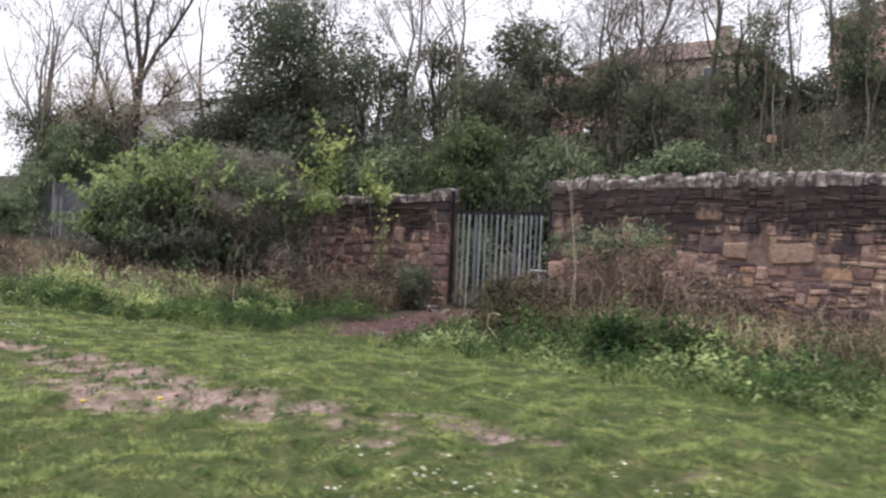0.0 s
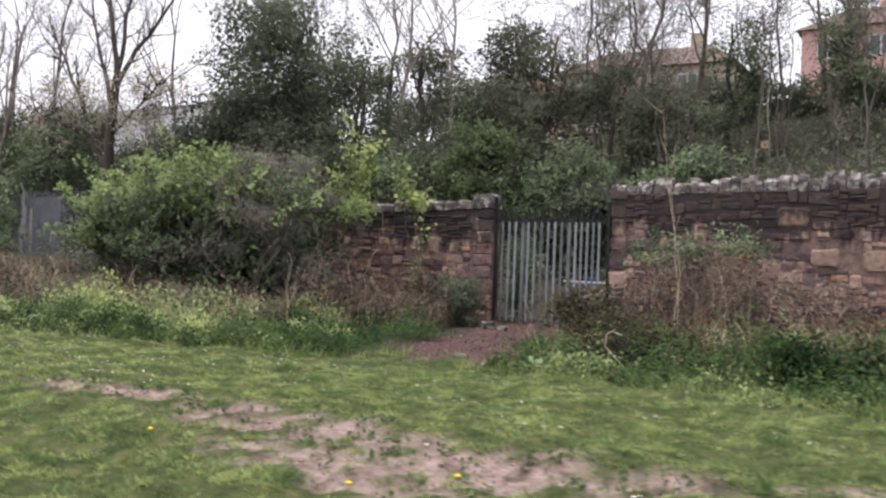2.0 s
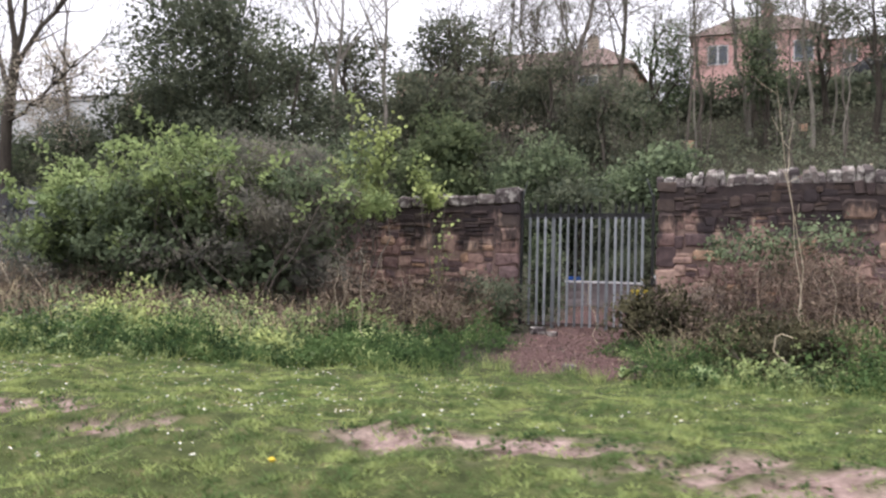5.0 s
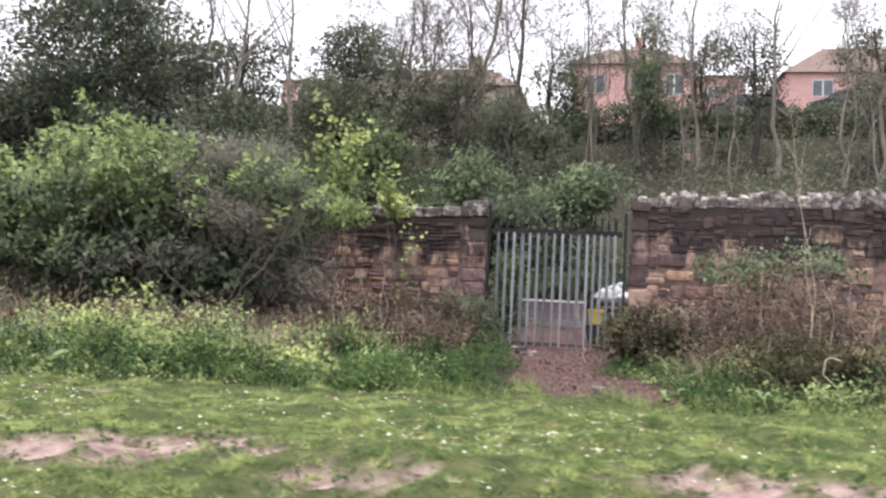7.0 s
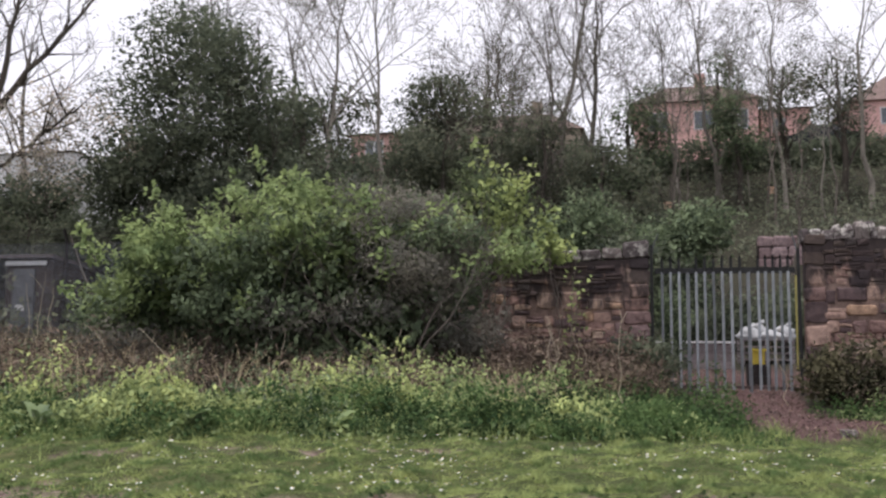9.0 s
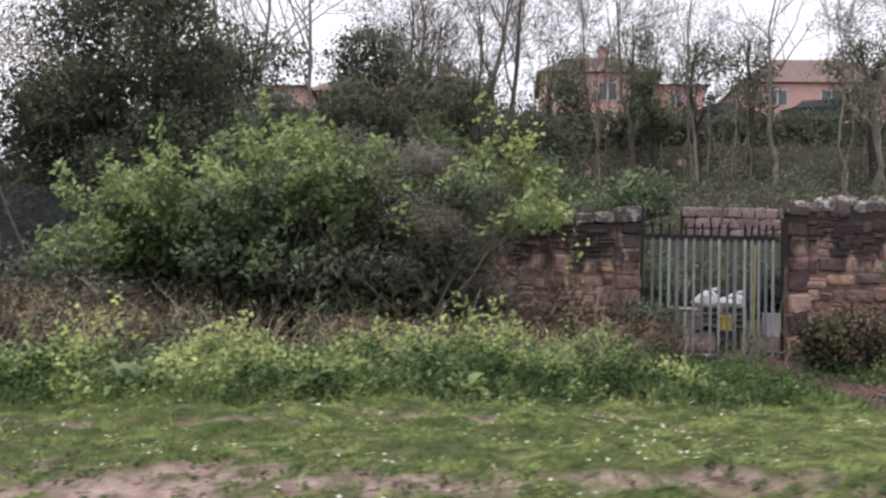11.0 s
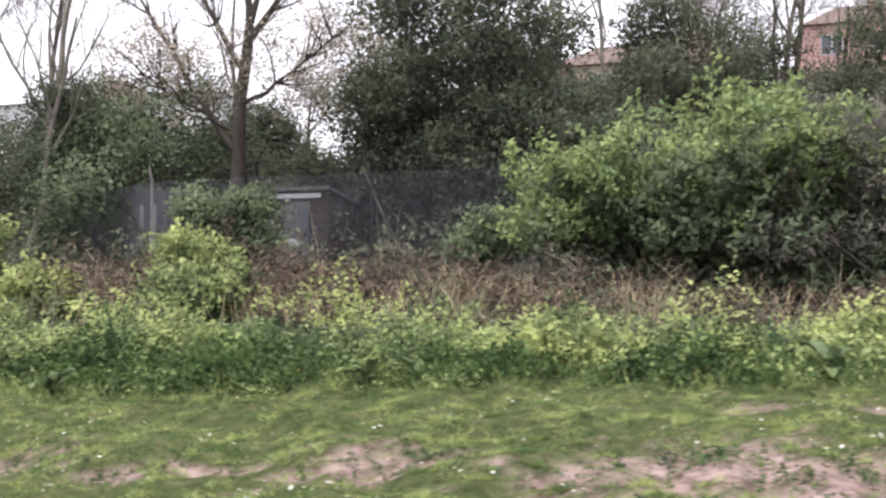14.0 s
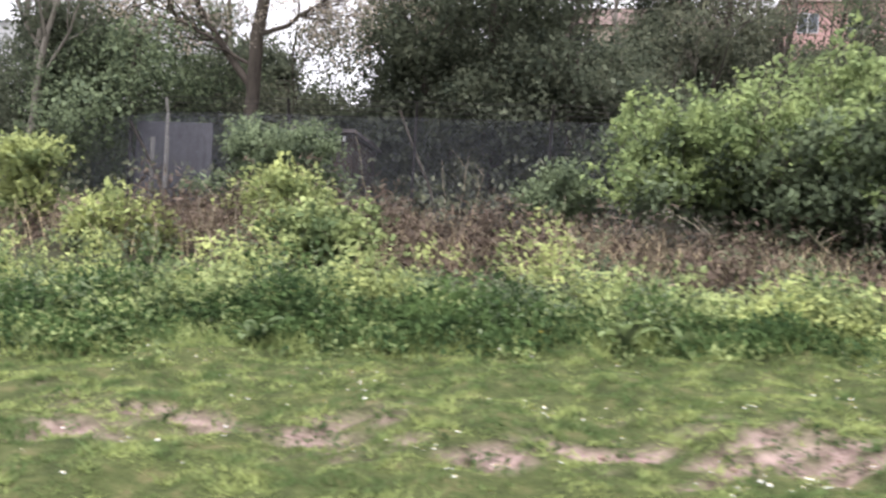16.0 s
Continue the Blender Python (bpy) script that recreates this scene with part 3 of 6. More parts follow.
# ---------- palisade gate ----------
def pale_mesh(h, cut):
    """A corrugated steel pale with a splayed tip; black above the cut height."""
    prof = np.array([(-0.024, 0.0), (-0.015, 0.0), (-0.007, -0.013), (0.007, -0.013), (0.015, 0.0), (0.024, 0.0)])
    g = Geo()
    back = prof[::-1] + np.array([0, 0.005])
    ring = np.concatenate([prof, back])
    n = len(ring)
    zs = [(0.0, 1.0, 0.0), (cut, 1.0, 0.0), (cut, 1.0, 0.0), (h - 0.06, 1.0, 0.0), (h, 0.25, -0.03)]
    v = np.concatenate([np.stack([ring[:, 0] * s, ring[:, 1] + o, np.full(n, z)], 1) for z, s, o in zs])
    quad = lambda a: [(a * n + i, a * n + (i + 1) % n, (a + 1) * n + (i + 1) % n, (a + 1) * n + i) for i in range(n)]
    g.add(v, quad(0), 0)
    g.add(v, quad(2) + quad(3), 1)
    g.add(v, [tuple(4 * n + i for i in range(n))], 1)
    return g.mesh("pale", [galv_mat, anti_mat])


rail_mat = surface("rusty_steel", (0.07, 0.05, 0.045), (0.16, 0.12, 0.11), 6, 50, 0.8, 0.2)


def build_gate():
    y, z0, cut, tip = 16.16, 0.02, 2.16, 2.5
    gate = thing("palisade_gate", None, None, "grey galvanised steel palisade gate with black-painted tops", "gate")
    pale = pale_mesh(tip - z0 - 0.04, cut - z0)
    for name, x, s, top, mats in (("gate_post", -11.21, 0.026, 2.72, anti_mat), ("gate_post", -10.56, 0.032, 2.2, galv_mat), ("gate_post", -9.5, 0.03, 2.2, galv_mat), ("gate_post", -8.64, 0.026, 2.62, anti_mat)):
        part(name, Geo().box((x - s, y + 0.01, -0.2), (x + s, y + 0.01 + 2 * s, top)), mats, gate)
    runs = [(-11.1, -10.64, 3), (-10.49, -9.57, 6), (-9.4, -8.76, 5)]
    for a, b, k in runs:
        for i in range(k):
            p = part("pale", pale, None, gate)
            p.location = (a + (b - a) * (i + 0.5) / k, y - 0.022, z0 + 0.04)
        for z, m in ((2.2, anti_mat), (0.1, rail_mat)):
            part("rail", Geo().box((a - 0.06, y, z - 0.022), (b + 0.06, y + 0.04, z + 0.03)), m, gate)
    part("top_band", Geo().box((-11.15, y + 0.045, 2.17), (-8.7, y + 0.05, 2.28)), anti_mat, gate, "black tarred sheet strip")
    for x, lean in ((-11.2, 0.06), (-8.66, -0.05)):
        part("bracket", Geo().tube([(x, y + 0.05, 2.6), (x + lean, y, 2.78), (x + lean * 2, y - 0.08, 2.92)], 0.014, 5), galv_mat, gate, "bent wire bracket")


build_gate()


# ---------- trees ----------
def branch(g, start, direction, length, radius, r, level, ends, sides, curve=0.25, forks=(5, 5, 3), slot=0, rise=0.15, twig=0.0):
    """A wandering tapered limb with smaller ones on it; collects the twig ends."""
    k = max(2, 6 - 2 * level)
    pts, d, p = [np.array(start, float)], unit(np.array(direction, float)), np.array(start, float)
    for i in range(k):
        d = unit(d + r.normal(size=3) * curve * 0.5 + np.array([0, 0, rise * 0.4]))
        p = p + d * length / k
        pts.append(p)
    pts = np.array(pts)
    rad = np.maximum(radius * np.linspace(1, 0.28, k + 1), twig)
    g.add(*tube_data(pts, rad, max(3, sides)), slot)
    if level >= len(forks):
        ends.append(pts[-1])
        ends.append(pts[len(pts) // 2])
        return
    for i in range(forks[level]):
        f = r.uniform(0.3, 1.0)
        q = f * k
        a = int(min(q, k - 1))
        s = pts[a] + (pts[a + 1] - pts[a]) * (q - a)
        along = unit(pts[a + 1] - pts[a])
        side = unit(np.cross(along, r.normal(size=3)))
        nd = unit(along * r.uniform(0.6, 1.1) + side * r.uniform(0.5, 0.9))
        branch(g, s, nd, length * r.uniform(0.38, 0.62), np.interp(q, range(k + 1), rad) * 0.62, r, level + 1, ends, sides - 2, curve, forks, slot, rise, twig)


def tube_data(pts, rad, sides):
    t = Geo().tube(pts, rad, sides)
    return t.v[0], t.f[0]


def tree(name, label, x, y, height, radius, seed, lean=(0, 0), first=0.3, limbs=6, spread=0.55, forks=(4, 4), bark=None, leaf=None, leaf_size=0.09, leaf_each=5, crown=(), crown_n=0, crown_size=0.16, crown_gap=0.35, stems=1, group="", rise=0.2, limb_len=(0.22, 0.4)):
    """A tree on the ground: trunk with limbs; leaves on the twigs, or a full crown in ragged lumps."""
    r = np.random.default_rng(seed)
    z = float(gz(x, y)) - 0.15
    root = thing(name, None, None, label, "tree", group, at=(x, y, z))
    g, ends = Geo(), []
    for s in range(stems):
        h = height * (1 if s == 0 else r.uniform(0.7, 0.95))
        k = 9
        off = r.normal(size=2) * 0.15 * (stems > 1)
        tilt = np.array(lean) + r.normal(size=2) * 0.1 * (stems > 1)
        f = np.linspace(0, 1, k)
        wob = np.cumsum(r.normal(size=(k, 2)) * 0.015 * h, 0)
        pts = np.stack([off[0] + tilt[0] * h * f + wob[:, 0], off[1] + tilt[1] * h * f + wob[:, 1], h * f], 1)
        rad = radius * (1 - 0.8 * f) * (0.75 if s else 1)
        rad[0] *= 1.35
        g.tube(pts, rad, 9)
        for i in range(limbs):
            q = (first + (0.98 - first) * (i + r.uniform(0, 0.8)) / limbs) * (k - 1)
            a = int(min(q, k - 2))
            s0 = pts[a] + (pts[a + 1] - pts[a]) * (q - a)
            ang = r.uniform(0, 6.283)
            d = np.array([math.cos(ang) * spread, math.sin(ang) * spread, r.uniform(0.5, 0.9)])
            branch(g, s0, d, h * r.uniform(*limb_len), rad[a] * 0.5, r, 0, ends, 7, 0.3, forks, 0, rise, 0.009)
    part("trunk", g, bark or bark_mat, root, smooth=True)
    if leaf and (leaf_each or crown):
        c = Geo()
        e = np.array(ends)
        if leaf_each and len(e):
            p = np.repeat(e, leaf_each, 0) + r.normal(size=(len(e) * leaf_each, 3)) * 0.22
            add_leaves(c, p, leaf_size, r)
        if crown:
            p, d = blob_points(crown_n, crown, r, crown_gap, 1.6, seed, 0.85, 95)
            sprigs(c, p, d, crown_size, r, 5, 0.2)
            inner_leaves(c, crown, crown_n, crown_size * 1.5, r, 1.0)
        part("crown", c, leaf, root)
    return root


def crown_of(r, h0, h1, w, n):
    """Lumps of a crown between two heights, about w wide."""
    out = []
    for i in range(n):
        f = (i + 0.5) / n
        wide = w * 0.62 * math.sqrt(max(0.05, 1 - (2 * f - 1) ** 2 * 0.75))
        a = r.uniform(0, 6.28)
        s = r.uniform(0.38, 0.6) * w * 0.55
        out.append((math.cos(a) * wide * 0.6, math.sin(a) * wide * 0.6, h0 + (h1 - h0) * f, s, s, s * r.uniform(0.6, 0.9)))
    return out


def evergreen(x, y, top, w, seed, n=9000, label="dense dark evergreen tree on the wooded bank", leaf=None, low=0.6, size=0.115):
    r = np.random.default_rng(seed)
    h = top - float(gz(x, y)) + 0.15
    n = int(n * (0.5 if y > 28 else 0.78))
    return tree("tree", label, x, y, h * 0.93, 0.045 * h ** 0.7, seed, first=0.2, limbs=7, forks=(3, 2), bark=dark_bark_mat, leaf=leaf or dark_leaf, leaf_each=0,
                crown=crown_of(r, low, h - 0.7, w, 13), crown_n=n, crown_size=size, group="bank trees")


def bare(x, y, top, seed, radius=0.14, limbs=7, bark=None, stems=1, first=0.35, lean=(0, 0), leaf=None, each=1, forks=(5, 5, 2), spread=0.5, limb_len=(0.26, 0.48)):
    h = top - float(gz(x, y)) + 0.15
    return tree("tree", "slender spring tree with nearly bare branches on the bank", x, y, h, radius, seed, lean, first, limbs, spread, forks, bark or bark_mat, leaf or hill_leaf, 0.1, each, stems=stems, group="bank trees", limb_len=limb_len)


LEAFY = "leafy grey-green tree on the wooded bank"
PALE = "pale green leafing tree on the bank"
SCRUB = "dark green scrub behind the wall"
evergreen(-24.9, 25, 11.3, 7.4, 101, 12000)
evergreen(-22.4, 25.5, 8.8, 4.4, 102, 5000)
evergreen(-27.6, 25.5, 8.6, 3.4, 103, 4500)
evergreen(-18.3, 33, 11.6, 4.6, 104, 5000, LEAFY, hill_leaf)
evergreen(-19.4, 33.5, 12.3, 4.2, 105, 6000)
evergreen(-30.8, 24.6, 5.2, 2.8, 137, 3000, low=0.2)
evergreen(-27.4, 38, 12.8, 5.2, 138, 6500, LEAFY, hill_leaf, 0.6)
evergreen(-37.6, 38, 10.8, 6.4, 139, 6000, LEAFY, hill_leaf, 0.3)
evergreen(-15.6, 35, 10.6, 4.2, 106, 4000, LEAFY, hill_leaf)
evergreen(-24.6, 33, 12.0, 4.6, 121, 4500, LEAFY, hill_leaf)
evergreen(-21.0, 31, 7.4, 3.8, 122, 3600, LEAFY, hill_leaf)
evergreen(-28.0, 33, 11.0, 4.6, 123, 3600, LEAFY, hill_leaf)
evergreen(-18.0, 28, 8.6, 4.0, 124, 4000, LEAFY, hill_leaf)
evergreen(-12.6, 34, 8.8, 4.0, 125, 3500, SCRUB, hill_leaf, 0.3)
evergreen(-11.9, 41, 13.6, 3.4, 107, 2400, PALE, bush_leaf, 1.5)
evergreen(-10.3, 27.5, 5.5, 3.0, 108, 3400, "rounded green shrub behind the gate", bush_leaf, 0.3, 0.13)
evergreen(-34.2, 20.6, 6.7, 5.2, 109, 7000, "dense green hawthorn beside the fence", bush_leaf, 0.2, 0.1)
evergreen(-37, 23, 7.4, 5.2, 110, 7000, low=0.2)
evergreen(-42, 26, 8.2, 6.2, 111, 6500, low=0.2)
evergreen(-48, 28, 8.6, 6.5, 126, 4000, low=0.2)
evergreen(-33.6, 25.6, 6.5, 3.8, 112, 5000, low=0.2)
evergreen(-34, 27, 6.4, 5.0, 113, 5000, low=0.2)
evergreen(-31.0, 23, 4.6, 3.6, 133, 3500, LEAFY, hill_leaf, 0.2)
evergreen(-35.4, 21.5, 6.0, 4.0, 134, 3500, LEAFY, bush_leaf, 0.2)
evergreen(-26.2, 23.4, 7.0, 4.0, 115, 4500, low=0.2)
evergreen(-22.3, 22.2, 6.0, 4.0, 116, 4000, SCRUB, dark_leaf, 0.2)
evergreen(-13.6, 25.5, 4.9, 3.6, 117, 3500, SCRUB, bush_leaf, 0.2)
evergreen(-16.2, 24.4, 6.0, 3.2, 118, 4200, "bright green leafing tree behind the wall", spring_leaf, 0.2)
evergreen(-19.0, 23.6, 5.2, 3.6, 135, 3000, SCRUB, bush_leaf, 0.2)
evergreen(-11.8, 24.5, 4.0, 3.0, 127, 2200, SCRUB, dark_leaf, 0.2)
for i, (sx, sy) in enumerate(((-6.8, 24.6), (-5.2, 24.2), (-8.2, 25.2), (-3.4, 24.0))):
    evergreen(sx, sy, 2.5, 2.2, 140 + i, 1100, SCRUB, dark_leaf, 0.2, 0.13)
evergreen(-7.6, 46, 16.2, 2.6, 129, 1400, PALE, bush_leaf, 2.6)
evergreen(-6.9, 42, 12.9, 2.4, 136, 1500, PALE, bush_leaf, 2.4)
evergreen(-4.2, 45, 15.4, 2.4, 130, 1300, LEAFY, hill_leaf, 2.6)
evergreen(-2.4, 42, 14.6, 2.6, 119, 1500, LEAFY, hill_leaf, 3.6)
evergreen(3.0, 41, 14.6, 3.6, 120, 2300, LEAFY, hill_leaf, 3.0)
evergreen(7.5, 38, 14.0, 4.0, 131, 2500, LEAFY, hill_leaf, 2.0)
evergreen(-16.5, 44, 13.6, 3.6, 132, 2000, LEAFY, grey_leaf, 1.0)

# the forked tree by the fence, hung with fading blossom
blossom = foliage("faded_blossom", [(0.42, 0.34, 0.32), (0.6, 0.52, 0.49), (0.3, 0.3, 0.18)], even=0.3)


def forked_tree(x, y, seed):
    """A dark trunk that parts into long rising limbs with sparse twigs and tufts of blossom."""
    r = np.random.default_rng(seed)
    z = float(gz(x, y)) - 0.15
    root = thing("tree", None, None, "forked dark tree hung with fading pinkish blossom beside the fence", "tree", "bank trees", at=(x, y, z))
    g, ends = Geo(), []
    trunk = np.array([(0, 0, 0), (0.05, 0, 1.4), (0.15, 0.05, 3.0), (0.2, 0, 4.6), (0.4, 0, 5.9), (0.5, 0, 6.8)])
    g.tube(trunk, [0.28, 0.2, 0.19, 0.18, 0.165, 0.14], 10)
    limbs = ((0.42, (-2.6, 0.3, 6.3), (-4.4, 0.2, 9.5), 0.12), (0.75, (-1.2, 0.4, 7.7), (-2.3, 0.6, 11.6), 0.11), (1.0, (0.2, -0.3, 8.5), (-0.6, -0.4, 12.4), 0.12), (0.95, (0.9, 0.2, 8.6), (1.0, 0.6, 12.2), 0.11),
             (0.9, (1.9, 0.0, 7.9), (3.9, 0.2, 11.2), 0.11), (0.6, (2.0, -0.4, 5.2), (3.6, -0.6, 6.2), 0.07), (0.5, (-1.6, -0.5, 4.7), (-2.6, -0.6, 5.6), 0.06))
    for f, mid, end, rad in limbs:
        k = f * (len(trunk) - 1)
        s0 = np.array([np.interp(k, range(len(trunk)), trunk[:, c]) for c in range(3)])
        t = np.linspace(0, 1, 9)[:, None]
        pts = (1 - t) ** 2 * s0 + 2 * t * (1 - t) * np.array(mid) + t ** 2 * np.array(end)
        pts[1:] += np.cumsum(r.normal(size=(8, 3)), 0) * 0.07
        g.tube(pts, np.linspace(rad, 0.025, 9), 7)
        for i in range(14):
            a = r.integers(2, 8)
            along = unit(pts[a + 1] - pts[a])
            side = unit(np.cross(along, r.normal(size=3)))
            branch(g, pts[a], along * 0.9 + side * 0.7, r.uniform(0.9, 1.9), 0.035, r, 0, ends, 5, 0.35, (3, 2), 0, 0.1, 0.007)
    part("trunk", g, dark_bark_mat, root, smooth=True)
    c = Geo()
    e = np.array(ends)
    e = e[e[:, 2] < 7.0]
    add_leaves(c, np.repeat(e, 12, 0) + r.normal(size=(len(e) * 12, 3)) * 0.2, 0.1, r)
    p, d = blob_points(1500, [(-1.3, 0.2, 5.2, 1.2, 0.9, 0.9), (1.4, -0.2, 5.0, 1.2, 0.9, 0.8), (0.4, 0.3, 6.2, 1.3, 0.9, 0.7), (-2.6, 0, 6.0, 1.0, 0.8, 0.7), (2.5, -0.3, 4.2, 0.9, 0.8, 0.8), (3.6, 0.2, 5.6, 1.2, 0.9, 0.9)], r, 0.5, 0.8, seed)
    sprigs(c, p, d, 0.085, r, 6, 0.16)
    part("crown", c, blossom, root, "sparse faded blossom and young leaves")


forked_tree(-30.7, 20.6, 201)
bare(-38.0, 20.5, 10.5, 202, 0.2, 4, pale_bark_mat, 2, 0.35, (0.24, 0), spread=0.3, limb_len=(0.4, 0.6), forks=(3, 3, 1))
bare(-42, 26, 14.0, 203, 0.17, 7)
bare(-48, 26, 13.5, 216, 0.17, 7)
bare(-35, 27, 13.0, 217, 0.15, 6)
bare(-22.4, 29.7, 14.2, 204, 0.13, 8, pale_bark_mat, 1, 0.45)
bare(-21.6, 30.2, 14.8, 205, 0.13, 8, pale_bark_mat, 1, 0.45)
bare(-15.3, 37, 17.5, 206, 0.16, 9, None, 2, 0.3)
bare(-13.9, 42.3, 18.6, 207, 0.19, 9, None, 1, 0.4, limb_len=(0.3, 0.5))
bare(-17.5, 39, 15.5, 208, 0.13, 7, None, 2)
bare(-19.5, 41, 16.5, 218, 0.13, 7, None, 2)
bare(-7.6, 44, 18.0, 209, 0.13, 6, pale_bark_mat, 2, 0.45, spread=0.25)
bare(-9.8, 43, 17.0, 219, 0.1, 5, None, 1, 0.5, spread=0.25)
bare(-4.9, 41.5, 17.5, 210, 0.11, 6, pale_bark_mat, 1, 0.5, spread=0.28)
bare(-1.6, 41, 17.0, 211, 0.13, 8, pale_bark_mat, 1, 0.4)
bare(0.6, 38.5, 15.0, 220, 0.08, 5, pale_bark_mat, 1, 0.5)
bare(2.2, 39, 16.5, 212, 0.14, 8, pale_bark_mat, 1, 0.4)
bare(5.5, 40, 17.0, 213, 0.16, 9, None, 2, 0.35)
bare(-10.2, 38, 13.0, 214, 0.08, 5, None, 1, 0.5)
bare(-26.5, 34, 15.0, 215, 0.14, 8)
bare(-29.5, 31, 13.5, 221, 0.13, 7)
rt = np.random.default_rng(9)
for i in range(26):
    tx, ty = rt.uniform(-20, 8), rt.uniform(30, 47)
    bare(tx, ty, float(gz(tx, ty)) + rt.uniform(3.5, 7.5), 600 + i, rt.uniform(0.04, 0.075), 5, pale_bark_mat if i % 2 else None, 1, 0.5, (rt.normal() * 0.05, 0), hill_leaf, 3, (4, 3))


# ---------- undergrowth on the bank ----------
def build_undergrowth():
    r = np.random.default_rng(77)
    g = Geo()
    n = 14000
    x, y = r.uniform(-46, 14, n), 17 + 33 * r.random(n) ** 0.9
    keep = (lump(np.stack([x, y, 0 * x], 1), 3.0, 71) > -0.75 + 0.4 * r.normal(size=n)) & ~((x > -11.6) & (x < -7.4) & (y < 26)) & ~((x > -9) & (x < 4) & (y > 20) & (y < 32.4))
    x, y = x[keep], y[keep]
    p = np.stack([x, y, gz(x, y) + r.random(len(x)) ** 1.6 * (0.9 + 0.5 * lump(np.stack([x, y, 0 * x], 1), 4.0, 72))], 1)
    sprigs(g, p, np.tile([0, -0.4, 0.8], (len(p), 1)), 0.17, r, 5, 0.2)
    thing("undergrowth", g, hill_leaf, "ivy, nettles and low scrub covering the bank", "undergrowth", kind="stuff")
    h = Geo()
    p, d = blob_points(13000, [(x0, 49 + 0.4 * math.sin(x0), 10.75 + 0.25 * math.sin(x0 * 0.7), 1.5, 1.0, 1.2) for x0 in np.arange(-34, 24, 1.6)], r, -0.4, 1.2, 7)
    sprigs(h, p, d, 0.2, r, 5, 0.2)
    thing("hedge", h, dark_leaf, "clipped dark hedge along the top of the bank", "hedge", kind="stuff")


build_undergrowth()


# ---------- bramble thicket before the wall ----------
def build_thicket():
    r = np.random.default_rng(55)
    root = thing("bramble_thicket", None, None, "large tangled green bramble and hawthorn thicket against the wall", "shrub")
    blobs = [(-16.2, 13.5, 1.85, 1.4, 1.5, 1.2), (-17.6, 13.2, 1.45, 1.5, 1.6, 1.1), (-14.8, 14.0, 1.95, 1.15, 1.1, 1.25), (-19.3, 13.3, 1.45, 1.15, 1.2, 0.95), (-15.4, 13.6, 1.2, 1.6, 1.3, 0.9)]
    b = np.array(blobs)
    k = 125
    i = r.choice(len(b), k, p=np.array([0.24, 0.23, 0.23, 0.17, 0.13]))
    d = unit(r.normal(size=(k, 3)) + np.array([0, -0.35, 0.25]))
    c = b[i, :3] + d * b[i, 3:] * r.uniform(0.5, 1.25, (k, 1))
    s = r.uniform(0.14, 0.46, (k, 1)) * np.array([1.2, 1.0, 0.75]) * r.uniform(0.8, 1.2, (k, 3))
    lump_list = np.concatenate([c, s], 1)
    pick = r.random(k)
    fresh = pick < np.clip(0.1 + 0.5 * (c[:, 2] - 1.4), 0.03, 0.7) * np.clip((-14.9 - c[:, 0]) * 0.8, 0.1, 0.8)
    grey = ~fresh & (r.random(k) < np.clip((c[:, 0] + 16.5) * 0.5, 0.05, 0.88))
    for name, sel, leaf, n, size, label in (("foliage", ~fresh & ~grey, bush_leaf, 7500, 0.1, "dull green leaves"), ("new_growth", fresh, fresh_leaf, 5200, 0.1, "bright new leaves"), ("bare_growth", grey, grey_leaf, 7500, 0.1, "grey budding twigs")):
        g = Geo()
        p, dd = blob_points(n, lump_list[sel], r, 0.7, 0.45, 3, 0.55)
        sprigs(g, p, dd, size, r, 6, 0.1, width=0.2 if name == "bare_growth" else 0.6)
        if name == "foliage":
            inner_leaves(g, blobs, 8000, 0.14, r, 0.85)
        part(name, g, leaf, root, label)
    g, ends = Geo(), []
    for i in range(80):
        x0 = r.uniform(-20, -14.2)
        y0 = r.uniform(12.6, 15)
        branch(g, (x0, y0, float(gz(x0, y0)) - 0.05), (r.normal() * 0.5, r.normal() * 0.4 - 0.1, 1), r.uniform(1.6, 2.9), 0.02, r, 0, ends, 5, 0.4, (4, 3))
    for i in range(150):
        x0, y0, z0 = r.uniform(-16.4, -13.6), r.uniform(12.7, 14.2), r.uniform(1.4, 2.7)
        branch(g, (x0, y0, z0), (r.normal() * 0.8, r.normal() * 0.5 - 0.4, 0.8), r.uniform(0.5, 1.0), 0.008, r, 0, ends, 4, 0.6, (3, 2))
    part("stem_tangle", g, bark_mat, root, smooth=True)


build_thicket()


